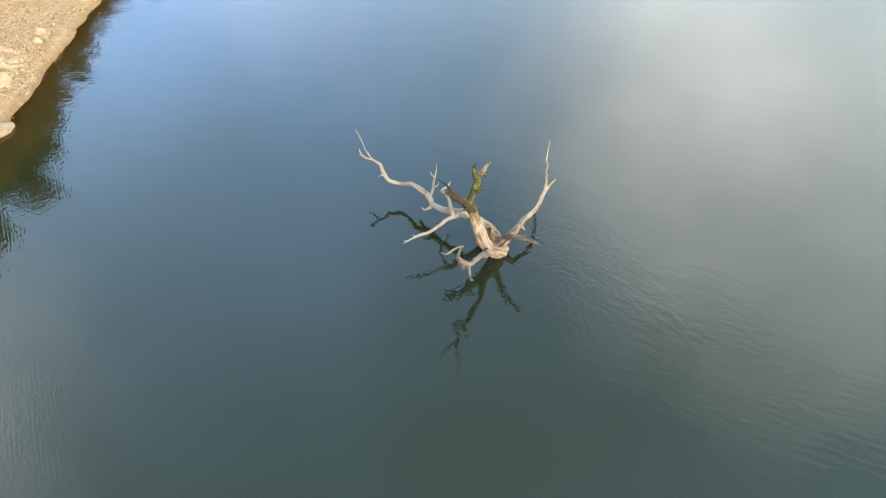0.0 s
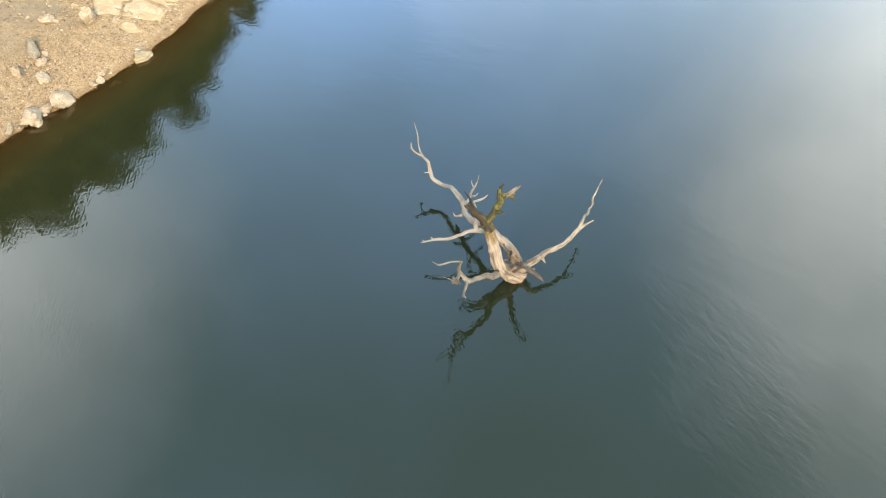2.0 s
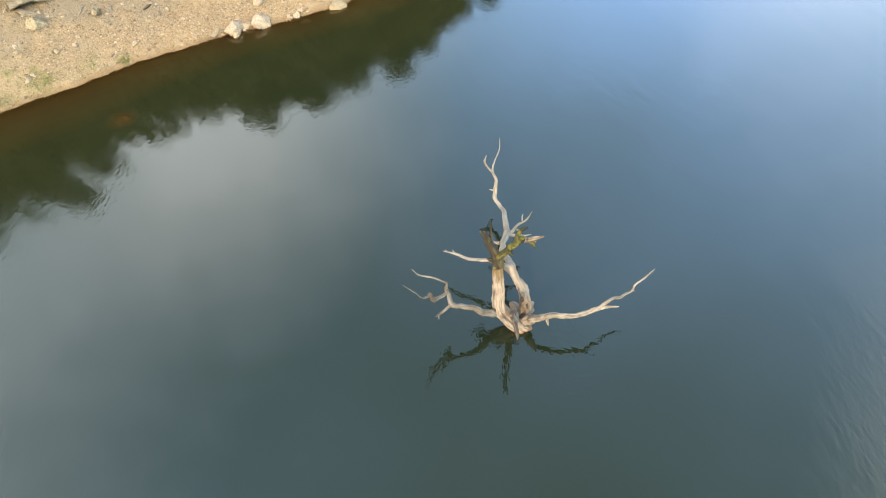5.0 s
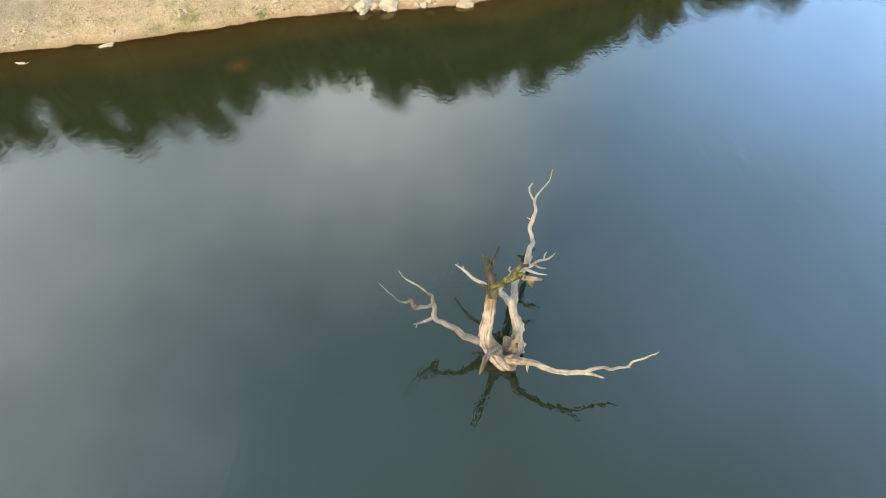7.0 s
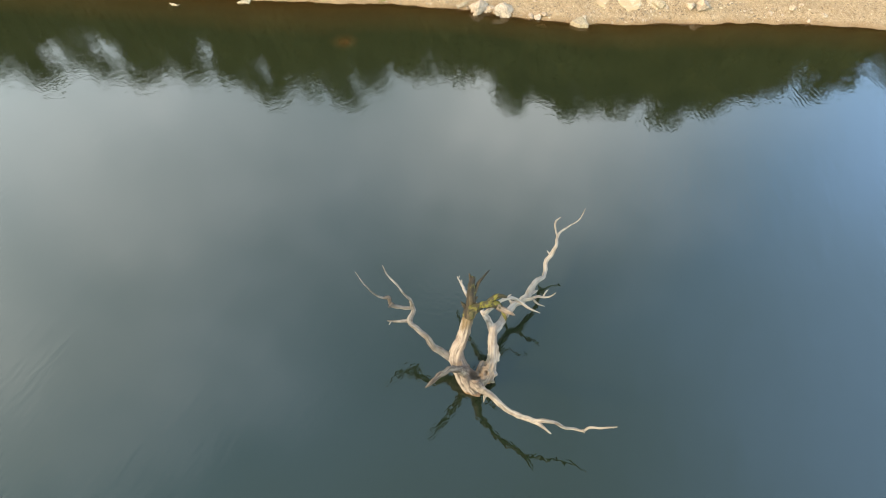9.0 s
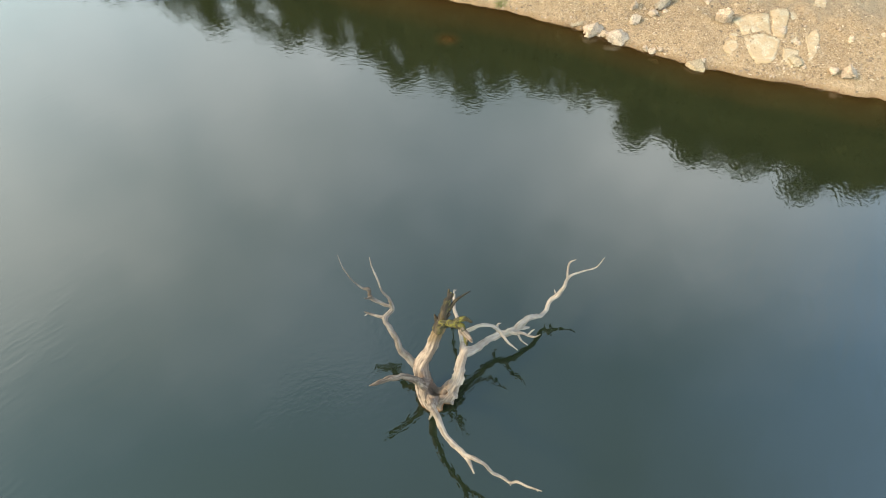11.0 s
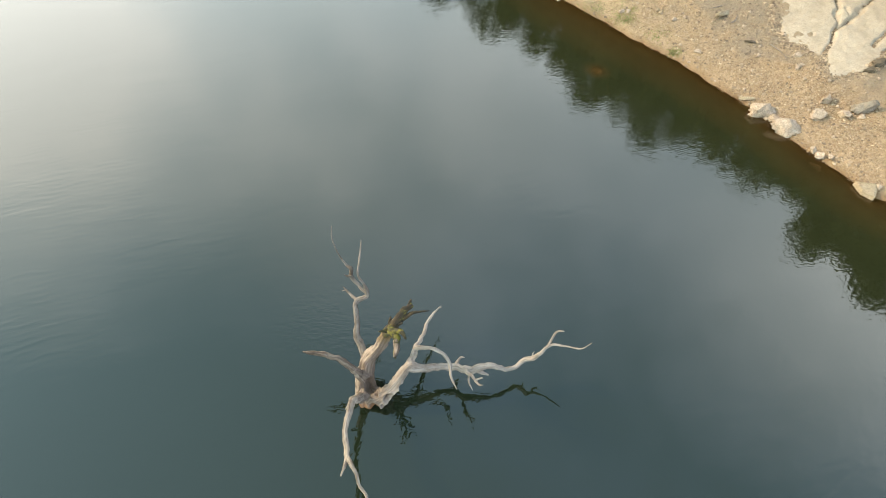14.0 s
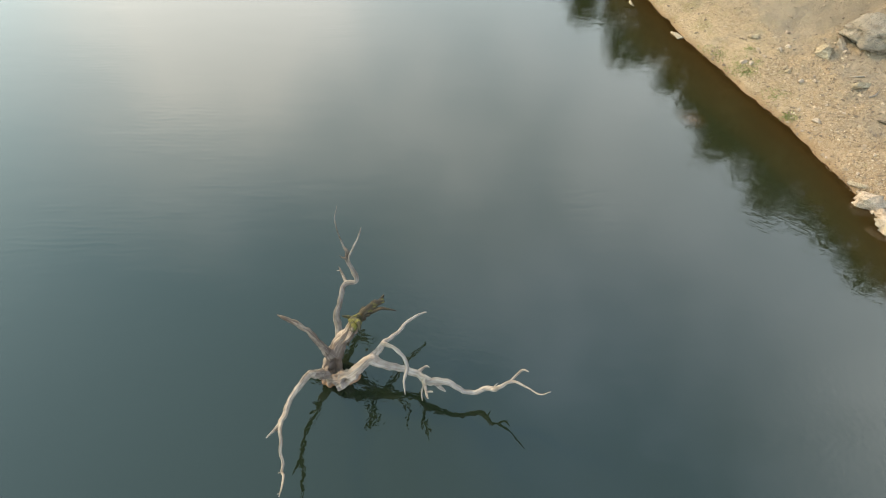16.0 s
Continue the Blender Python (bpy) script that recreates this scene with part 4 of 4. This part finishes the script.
# ---- bare rock in the bank ----
def inside(px, py, poly):
    hit = np.zeros(np.shape(px), bool)
    for (ax, ay), (bx, by) in zip(poly, poly[1:] + poly[:1]):
        cross = ((ay > py) != (by > py)) & (px < (bx - ax) * (py - ay) / (by - ay + 1e-12) + ax)
        hit ^= cross
    return hit


def edge_distance(px, py, poly):
    best = np.full(np.shape(px), 1e9)
    for (ax, ay), (bx, by) in zip(poly, poly[1:] + poly[:1]):
        ux, uy = bx - ax, by - ay
        s = np.clip(((px - ax) * ux + (py - ay) * uy) / (ux * ux + uy * uy), 0, 1)
        best = np.minimum(best, np.hypot(px - ax - s * ux, py - ay - s * uy))
    return best


def line_distance(px, py, line):
    """How far places lie from an open line."""
    best = np.full(np.shape(px), 1e9)
    for (ax, ay), (bx, by) in zip(line, line[1:]):
        ux, uy = bx - ax, by - ay
        s = np.clip(((px - ax) * ux + (py - ay) * uy) / (ux * ux + uy * uy), 0, 1)
        best = np.minimum(best, np.hypot(px - ax - s * ux, py - ay - s * uy))
    return best


OUTCROP = [(-14.4, 3.42), (-13.85, 3.68), (-13.15, 3.95), (-12.6, 4.15), (-12.1, 4.72), (-11.87, 4.93), (-12.03, 5.3), (-11.87, 5.6), (-11.74, 5.93), (-11.46, 6.18), (-11.46, 6.36),
           (-11.65, 6.52), (-11.8, 6.77), (-12.05, 6.77), (-12.35, 6.74), (-12.95, 6.78), (-14.2, 7.3), (-15.5, 6.6), (-15.6, 4.6)]
SEAM = [(-15.6, 4.4), (-13.82, 5.02), (-13.09, 5.44), (-12.74, 5.55), (-12.15, 5.79), (-11.74, 5.92), (-11.2, 6.1)]      # parts the two beds
CRACKS = [  # line, width, depth
    (SEAM, 0.045, 0.09),
    ([(-15.2, 5.8), (-14.3, 5.66), (-13.99, 5.58), (-13.3, 5.61), (-12.96, 5.54)], 0.06, 0.1),
    ([(-14.6, 6.4), (-13.37, 6.43), (-12.77, 6.47)], 0.04, 0.08),
    ([(-13.6, 5.33), (-13.3, 5.6)], 0.03, 0.05),
]


def outcrop():
    """A smooth pale outcrop that swells out of the gravel, split by long ridges."""
    xs, ys = np.arange(-15.8, -11.2, 0.03), np.arange(3.3, 7.5, 0.03)
    px, py = np.meshgrid(xs, ys)
    wx_, wy_ = px + 0.08 * fractal(px * 4, py * 4, 61, 4), py + 0.08 * fractal(px * 4, py * 4, 71, 4)
    d = np.where(inside(wx_, wy_, OUTCROP), 1, -1) * edge_distance(wx_, wy_, OUTCROP)
    swell = np.interp(d, (-0.4, -0.03, 0.03, 0.4, 1.4), (-0.35, -0.05, 0.01, 0.04, 0.1))
    z = land(px, py) - 0.04 * fractal(px * 1.3, py * 1.3, 11, 4) - 0.018 * fractal(px * 5, py * 5, 23, 4) + swell + 0.01 * fractal(px * 3, py * 3, 95, 4) + 0.005 * fractal(px * 14, py * 14, 97, 2)
    for line, wide, deep in CRACKS:
        off = line_distance(px + 0.06 * fractal(px * 3, py * 3, 81, 4), py + 0.06 * fractal(px * 3, py * 3, 85, 4), line)
        z = z - deep * np.exp(-(off / (wide * (1 + 0.6 * fractal(px * 4, py * 4, 83, 2)))) ** 2)
    z = z - 0.05 * np.exp(-(np.hypot(px + 12.37, (py - 5.23) * 1.3) / 0.08) ** 2)
    rockface = tagged(new("rock_outcrop"), "smooth pale cracked rock outcrop swelling out of the gravel bank", "rock outcrop")
    i = np.arange(px.size).reshape(px.shape)
    f = np.stack([i[:-1, :-1], i[:-1, 1:], i[1:, 1:], i[1:, :-1]], -1).reshape(-1, 4)
    v = np.stack([px.ravel(), py.ravel(), z.ravel()], 1)
    mid = v[f].mean(1)
    upper = mid[:, 1] > np.interp(mid[:, 0], [p[0] for p in SEAM], [p[1] for p in SEAM])
    for side in (upper, ~upper):
        keep = f[side]
        used_v, flat = np.unique(keep, return_inverse=True)
        me = bpy.data.meshes.new("rock_bed")
        me.from_pydata(v[used_v].tolist(), [], flat.reshape(-1, 4).tolist())
        me.polygons.foreach_set("use_smooth", [True] * len(me.polygons))
        me.materials.append(M_OUTCROP)
        new("rock_bed", me).parent = rockface
    return rockface


outcrop()

SLABS = [
    [(-10.68, 8.99), (-10.19, 9.25), (-10.44, 9.7), (-10.38, 9.88), (-11.1, 9.78), (-10.98, 9.36)],
    [(-11.24, 9.81), (-11.37, 10.17), (-11.25, 10.25), (-10.37, 10.19), (-10.36, 9.94)],
    [(-10.14, 9.27), (-10.38, 9.72), (-10.27, 10.14), (-9.81, 10.08), (-9.46, 9.97), (-9.38, 9.67), (-9.66, 9.45)],
    [(-9.63, 8.88), (-9.48, 9.08), (-9.77, 9.21), (-9.98, 9.14), (-9.93, 8.92)],
    [(-10.06, 10.2), (-9.66, 10.22), (-9.52, 10.38), (-9.6, 10.53), (-9.73, 10.5), (-10.04, 10.55)],
    [(-10.22, 10.31), (-10.48, 10.48), (-10.31, 10.49)],
    [(-10.52, 10.66), (-9.73, 10.79), (-9.91, 10.91), (-10.52, 10.99), (-10.86, 10.93), (-10.79, 10.82)],
    [(-11.49, 10.73), (-11.93, 10.82), (-11.97, 11.05), (-11.6, 11.05)],
    [(-11.33, 10.27), (-11.42, 10.35), (-11.18, 10.46), (-10.97, 10.32)],
    [(-10.2, 8.98), (-10.22, 9.14), (-10.05, 9.12), (-10.08, 8.97)],
]


def cracked_slabs():
    bed = tagged(new("cracked_slabs"), "flat pale slabs of cracked bedrock set in the gravel", "rock slabs")
    bed.location = (-10.3, 9.8, ground_z(-10.3, 9.8))
    bpy.context.view_layer.update()
    inverse = bed.matrix_world.inverted()
    for k, poly in enumerate(SLABS):
        cx, cy = sum(p[0] for p in poly) / len(poly), sum(p[1] for p in poly) / len(poly)
        ring = []
        for (ax, ay), (bx, by) in zip(poly, poly[1:] + poly[:1]):
            for s in range(9):
                u = s / 9
                p = Vector((ax + (bx - ax) * u, ay + (by - ay) * u, 0))
                p += noise.noise_vector(p * 7 + Vector((k * 5, 0, 0))) * 0.045 * math.sin(math.pi * u) + noise.noise_vector(p * 25) * 0.012
                ring.append((p.x, p.y))
        bm = bmesh.new()
        loops = []
        for shrink, lift in ((1.0, -0.12), (1.0, 0.0), (0.97, 0.012), (0.8, 0.013), (0.6, 0.013), (0.4, 0.014), (0.2, 0.014)):
            loop = []
            for x, y in ring:
                qx, qy = cx + (x - cx) * shrink, cy + (y - cy) * shrink
                loop.append(bm.verts.new((qx, qy, ground_z(qx, qy) * 0.55 + (ground_z(cx, cy) + (cx - qx) * 0.2) * 0.45 + 0.002 + lift + (0.014 * noise.noise(Vector((qx * 6, qy * 6, k))) if lift > 0 else 0))))
            loops.append(loop)
        n = len(ring)
        for a, b in zip(loops, loops[1:]):
            for j in range(n):
                bm.faces.new((a[j], a[(j + 1) % n], b[(j + 1) % n], b[j]))
        bm.faces.new(loops[-1])
        bmesh.ops.recalc_face_normals(bm, faces=bm.faces)
        ob = part("slab", bm, M_BED, bed)
        ob.matrix_parent_inverse = inverse


cracked_slabs()


# ---- trees behind the bank ----
def shore_tree(seed, height, wide, leaf_mat, leaves=3600, label="dense dark green tree on the slope above the bank"):
    """Tapered trunk, forking limbs and a ragged crown of single leaves in clumps; foot at the origin."""
    rnd = random.Random(seed)
    tree = tagged(new("tree"), label, "tree", "trees above the bank")
    bm = bmesh.new()
    lean = Vector((rnd.uniform(-0.4, 0.4), rnd.uniform(-0.4, 0.4), 0))
    tube(bm, [(0, 0, -0.4, 0.03 * height), (lean.x * 0.3, lean.y * 0.3, height * 0.3, 0.022 * height), (lean.x, lean.y, height * 0.6, 0.013 * height), (lean.x * 1.3, lean.y * 1.3, height * 0.92, 0.004 * height)], 4, 8, 0.3, 0.1, seed)
    part("trunk", bm, M_BARK, tree)
    clumps = []
    for k in range(11):
        at = 0.22 + 0.66 * k / 10
        a = k * 2.4 + rnd.uniform(-0.4, 0.4)
        reach = wide * (1.05 - abs(at - 0.45) * 1.05) * rnd.uniform(0.7, 1.1)
        base = Vector((lean.x * at, lean.y * at, height * at))
        tip = base + Vector((math.cos(a) * reach, math.sin(a) * reach, height * rnd.uniform(0.04, 0.14)))
        mid = base.lerp(tip, 0.5) + Vector((0, 0, rnd.uniform(0, 0.25)))
        bm = bmesh.new()
        tube(bm, [(*base, 0.008 * height), (*mid, 0.005 * height), (*tip, 0.002 * height)], 3, 6, 0.4, 0.1, seed + k)
        part("limb", bm, M_BARK, tree)
        for u, r in ((0.45, 0.5), (0.75, 0.55), (1.0, 0.5)):
            clumps.append((base.lerp(tip, u) + Vector((rnd.gauss(0, 0.2), rnd.gauss(0, 0.2), rnd.gauss(0.1, 0.2))), r * wide * rnd.uniform(0.5, 0.85)))
    for k in range(4):
        clumps.append((Vector((lean.x * 1.2 + rnd.gauss(0, 0.25), lean.y * 1.2 + rnd.gauss(0, 0.25), height * rnd.uniform(0.84, 0.98))), wide * rnd.uniform(0.16, 0.3)))
    g = np.random.default_rng(seed)
    weight = np.array([r ** 2 for _, r in clumps])
    pick = g.choice(len(clumps), leaves, p=weight / weight.sum())
    centre = np.array([tuple(c) for c, _ in clumps])[pick]
    radius = np.array([r for _, r in clumps])[pick]
    way = g.normal(size=(leaves, 3))
    way /= np.linalg.norm(way, axis=1)[:, None]
    spot = centre + way * (radius * g.uniform(0.45, 1.08, leaves))[:, None] * (1, 1, 0.75)
    a, b = g.normal(size=(leaves, 3)), g.normal(size=(leaves, 3))
    a /= np.linalg.norm(a, axis=1)[:, None]
    b -= a * (a * b).sum(1)[:, None]
    b /= np.linalg.norm(b, axis=1)[:, None]
    size = g.uniform(0.09, 0.2, leaves)[:, None]
    fold = np.cross(a, b) * size * 0.18
    v = np.stack([spot - a * size, spot + b * size * 0.5 + fold, spot + a * size, spot - b * size * 0.5 + fold], 1).reshape(-1, 3)
    f = np.arange(leaves * 4).reshape(-1, 4)
    f = np.concatenate([f[:, [0, 1, 2]], f[:, [0, 2, 3]]])
    me = bpy.data.meshes.new("crown")
    me.from_pydata(v.tolist(), [], f.tolist())
    me.materials.append(leaf_mat)
    crown = new("crown", me)
    crown.parent = tree
    return tree


TOPS_Y = (-60, -17, -12, -8, -5, -3, -1, 0.5, 1.8, 3, 4, 5.3, 6.5, 8, 10, 12, 14, 16.5, 18, 20, 21, 24, 29, 60)
TOPS_Z = (7.0, 8.0, 8.2, 8.8, 10.0, 10.6, 10.5, 9.4, 8.8, 7.8, 8.4, 8.4, 9.3, 10.1, 10.5, 10.7, 10.3, 10.5, 10.3, 9.8, 9.3, 9.0, 8.6, 9)
KINDS = [shore_tree(201, 8.0, 2.3, M_LEAF, 6400), shore_tree(202, 8.0, 1.9, M_LEAF, 5600), shore_tree(203, 8.0, 2.6, M_LEAF, 7000),
         shore_tree(204, 8.0, 2.0, M_OLIVE, 3200, "thin grey-green tree with an open crown above the bank")]
BUSH = shore_tree(205, 4.0, 2.2, M_LEAF, 3600, "low dark green bush on the slope above the bank")


def plant(kind, x, y, top, first):
    z = ground_z(x, y)
    rnd = random.Random(x * 31 + y * 17)
    tall = 4.0 if kind is BUSH else 8.0
    s = (top - z) / tall
    m = pose(x, y, z, 0, 0, rnd.uniform(0, 360))
    if first:
        kind.matrix_basis = m
        made = kind
    else:
        made = copy_thing(kind, m)
    k = s ** 0.5 if s < 1 else s
    made.scale = (k, k, s)
    return made


rnd = random.Random(77)
used = set()
for row_x, step, drop in ((-19.3, 2.0, 0.0), (-22.3, 2.4, -0.6), (-25.0, 2.6, -1.2)):
    y = -44.0
    while y < 54:
        x = row_x + rnd.uniform(-0.9, 0.9)
        top = float(np.interp(y, TOPS_Y, TOPS_Z))
        top = 3 + (top - 3) * (-3 - x) / 17.0 + drop + rnd.uniform(-0.65, 0.15)
        kind = KINDS[3] if (row_x > -20 and rnd.random() < 0.16) else KINDS[rnd.randrange(3)]
        plant(kind, x, y, top, kind not in used)
        used.add(kind)
        y += step * rnd.uniform(0.8, 1.25)
y = -40.0
while y < 50:
    x = -16.8 + rnd.uniform(-0.7, 0.7) - max(0, -y) * 0.05
    plant(BUSH, x, y, ground_z(x, y) + rnd.uniform(3.0, 4.6), BUSH not in used)
    used.add(BUSH)
    y += rnd.uniform(1.6, 2.6)


# ---- grass, sticks, loose stones and gravel ----
def grass_patch(x, y, r, blades, seed):
    g = np.random.default_rng(seed)
    bx, by = x + g.normal(0, r * 0.5, blades), y + g.normal(0, r * 0.5, blades)
    bz = land(bx, by) - 0.01
    lean = g.normal(0, 0.025, (blades, 2))
    tall, wide, turn = g.uniform(0.015, 0.05, blades), g.uniform(0.006, 0.014, blades), g.uniform(0, 6.28, blades)
    base = np.stack([bx, by, bz], 1)
    side = np.stack([np.cos(turn), np.sin(turn), np.zeros(blades)], 1) * wide[:, None]
    tip = base + np.concatenate([lean, tall[:, None]], 1)
    mid = base * 0.45 + tip * 0.55 + np.array([0, 0, 0.008])
    v = np.stack([base - side, base + side, mid + side * 0.7, tip, mid - side * 0.7], 1).reshape(-1, 3)
    me = bpy.data.meshes.new("grass")
    me.from_pydata(v.tolist(), [], np.arange(blades * 5).reshape(-1, 5).tolist())
    me.materials.append(M_GRASS)
    return tagged(new("grass", me), "short green grass sprouting at the water's edge", "grass", kind="stuff")


for i, (x, y, r, n) in enumerate([(-10.17, 3.12, 0.16, 420), (-10.32, 0.55, 0.22, 300), (-10.38, 1.3, 0.34, 700), (-10.42, 1.5, 0.2, 250), (-10.72, 1.32, 0.14, 160), (-10.34, 2.45, 0.3, 260), (-10.95, 0.85, 0.16, 120), (-10.25, 0.2, 0.25, 200)]):
    grass_patch(x, y, r, n // 2, 300 + i)


def stick(ax, ay, bx, by, r, label):
    bm = bmesh.new()
    az, bz = ground_z(ax, ay) + r * 0.7, ground_z(bx, by) + r * 0.7
    tube(bm, [(ax, ay, az, r), (ax * 0.6 + bx * 0.4, ay * 0.6 + by * 0.4 + 0.04, az * 0.6 + bz * 0.4 + 0.02, r * 0.8), (bx, by, bz, r * 0.4)], 5, 7, 0.6, 0.2, ax)
    ob = part("stick", bm, M_TWIG, None)
    return tagged(ob, label, "stick", "driftwood sticks")


stick(-11.75, 3.56, -12.05, 3.52, 0.022, "short pale driftwood stick lying on gravel")
stick(-11.63, 4.68, -11.40, 5.25, 0.014, "thin dark driftwood stick lying on gravel")
stick(-12.15, 3.0, -11.95, 2.82, 0.018, "short pale driftwood stick lying on gravel")

STONE_MESHES = [rock_mesh("stone", 400 + k, M_ROCK, 0.4, 0.7, 3, 8) for k in range(6)]
rnd = random.Random(5)
count = 0
while count < 110:
    y = rnd.uniform(-5, 15)
    d = abs(rnd.gauss(0, 1)) * 1.7 + 0.02
    x = float(shore(y)) - d
    if inside(np.array([x]), np.array([y]), OUTCROP)[0] or d > 5:
        continue
    s = 0.025 + 0.04 * rnd.random() ** 2 + (0.04 if rnd.random() < 0.12 else 0)
    if y < 3 and rnd.random() < 0.6:
        continue
    ob = new("stone", STONE_MESHES[count % 6])
    ob.scale = (s * rnd.uniform(0.8, 1.3), s * rnd.uniform(0.8, 1.3), s)
    ob.rotation_euler = (rnd.uniform(-0.3, 0.3), rnd.uniform(-0.3, 0.3), rnd.uniform(0, 6.28))
    ob.location = (x, y, ground_z(x, y) + s * 0.3)
    tagged(ob, "small pale loose stone lying on the gravel", "stone", "loose stones on the bank")
    count += 1


def gravel(count, seed):
    """The countless pebbles of the bank, each a small lumpy solid."""
    g = np.random.default_rng(seed)
    bm = bmesh.new()
    bmesh.ops.create_icosphere(bm, subdivisions=1, radius=1.0)
    bm.verts.ensure_lookup_table()
    bv = np.array([v.co[:] for v in bm.verts])
    bf = np.array([[v.index for v in f.verts] for f in bm.faces])
    bm.free()
    y = g.uniform(-7, 18, count * 3)
    d = np.abs(g.normal(0, 2.4, count * 3)) + g.uniform(-0.12, 0.1, count * 3)
    x = shore(y) - d
    thin = np.clip((y - 0.2) / 2.6, 0.28, 1) * np.clip(1.3 - (y - 9.5) / 7, 0.35, 1)
    clump = np.clip(0.75 + 0.8 * soft_noise(x * 1.1, y * 1.1, 9), 0.1, 1)
    keep = (g.random(count * 3) < thin * clump) & (d < 6) & ~inside(x, y, OUTCROP)
    for poly in SLABS:
        keep &= ~(inside(x, y, poly) & (g.random(count * 3) < 0.93))
    x, y = x[keep][:count], y[keep][:count]
    n = len(x)
    size = 0.005 + 0.02 * g.random(n) ** 4.0
    shape = g.uniform(0.55, 1.55, (n, 1, 3)) * np.array([1, 1, 0.62])
    bumpy = 1 + g.uniform(-0.42, 0.3, (n, len(bv), 1))
    v = bv[None] * shape * bumpy * size[:, None, None]
    turn = g.uniform(0, 6.28, n)
    c, s = np.cos(turn)[:, None], np.sin(turn)[:, None]
    v = np.stack([v[..., 0] * c - v[..., 1] * s, v[..., 0] * s + v[..., 1] * c, v[..., 2]], -1)
    v += np.stack([x, y, land(x, y) + size * 0.25], 1)[:, None]
    f = bf[None] + (np.arange(n) * len(bv))[:, None, None]
    me = bpy.data.meshes.new("gravel")
    me.from_pydata(v.reshape(-1, 3).tolist(), [], f.reshape(-1, 3).tolist())
    me.materials.append(M_GRAVEL)
    return tagged(new("gravel", me), "loose tan and white pebbles strewn over the bank", "gravel", kind="stuff")


gravel(60000, 8)


def rubble(name, spots, low, high, mat, label, seed):
    """Angular flat chips of broken rock, lying as they fell."""
    g = np.random.default_rng(seed)
    n = len(spots)
    cube = np.array([(-1, -1, -1), (1, -1, -1), (1, 1, -1), (-1, 1, -1), (-0.7, -0.8, 1), (0.8, -0.6, 1), (0.6, 0.8, 1), (-0.8, 0.7, 1)], float)
    quads = np.array([(0, 3, 2, 1), (4, 5, 6, 7), (0, 1, 5, 4), (1, 2, 6, 5), (2, 3, 7, 6), (3, 0, 4, 7)])
    size = low + (high - low) * g.random(n) ** 3
    shape = np.stack([g.uniform(0.6, 1.5, n), g.uniform(0.4, 1.0, n), g.uniform(0.2, 0.6, n)], 1)
    v = (cube[None] + g.uniform(-0.3, 0.3, (n, 8, 3))) * shape[:, None] * size[:, None, None]
    turn, tip = g.uniform(0, 6.28, n)[:, None], g.normal(0, 0.3, n)[:, None]
    v = np.stack([v[..., 0], v[..., 1] * np.cos(tip) - v[..., 2] * np.sin(tip), v[..., 1] * np.sin(tip) + v[..., 2] * np.cos(tip)], -1)
    v = np.stack([v[..., 0] * np.cos(turn) - v[..., 1] * np.sin(turn), v[..., 0] * np.sin(turn) + v[..., 1] * np.cos(turn), v[..., 2]], -1)
    v += np.stack([spots[:, 0], spots[:, 1], land(spots[:, 0], spots[:, 1]) + size * 0.12], 1)[:, None]
    f = quads[None] + (np.arange(n) * 8)[:, None, None]
    me = bpy.data.meshes.new(name)
    me.from_pydata(v.reshape(-1, 3).tolist(), [], f.reshape(-1, 4).tolist())
    me.materials.append(mat)
    return tagged(new(name, me), label, "rubble", kind="stuff")


def along(line, count, spread, g):
    """Places strewn along an open line."""
    line = np.array(line)
    run = np.r_[0, np.cumsum(np.linalg.norm(np.diff(line, axis=0), axis=1))]
    at = g.uniform(0, run[-1], count)
    return np.stack([np.interp(at, run, line[:, 0]), np.interp(at, run, line[:, 1])], 1) + g.normal(0, spread, (count, 2))


g_ = np.random.default_rng(19)
in_cracks = np.concatenate([along(line, int(150 * len(line)), wide * 0.7, g_) for line, wide, deep in CRACKS])
rubble("rubble", in_cracks[in_cracks[:, 0] < -11.6], 0.01, 0.04, M_SHALE, "dark crumbled rock lying in the cracks of the outcrop", 41)
foot = along(OUTCROP[2:16], 1500, 0.09, g_)
foot = foot[~inside(foot[:, 0], foot[:, 1], OUTCROP) | (g_.random(len(foot)) < 0.25)]
rubble("rubble", foot, 0.01, 0.042, M_SHALE, "grey-brown broken chips along the foot of the outcrop", 43)
wide_y = g_.uniform(-3, 13.5, 16000)
wide_d = np.abs(g_.normal(0, 2.6, 16000)) + 0.03
wide_x = shore(wide_y) - wide_d
thick_ = np.clip(0.15 + 0.16 * wide_d + 0.6 * soft_noise(wide_x * 0.9, wide_y * 0.9, 15), 0.03, 1) * np.clip((wide_y + 0.5) / 3.5, 0.12, 1)
keep_ = (g_.random(16000) < thick_) & (wide_d < 5.5) & ~inside(wide_x, wide_y, OUTCROP)
for poly in SLABS:
    keep_ &= ~inside(wide_x, wide_y, poly)
rubble("rubble", np.stack([wide_x, wide_y], 1)[keep_], 0.009, 0.04, M_SHALE, "grey and tan flat stone chips scattered over the bank", 47)
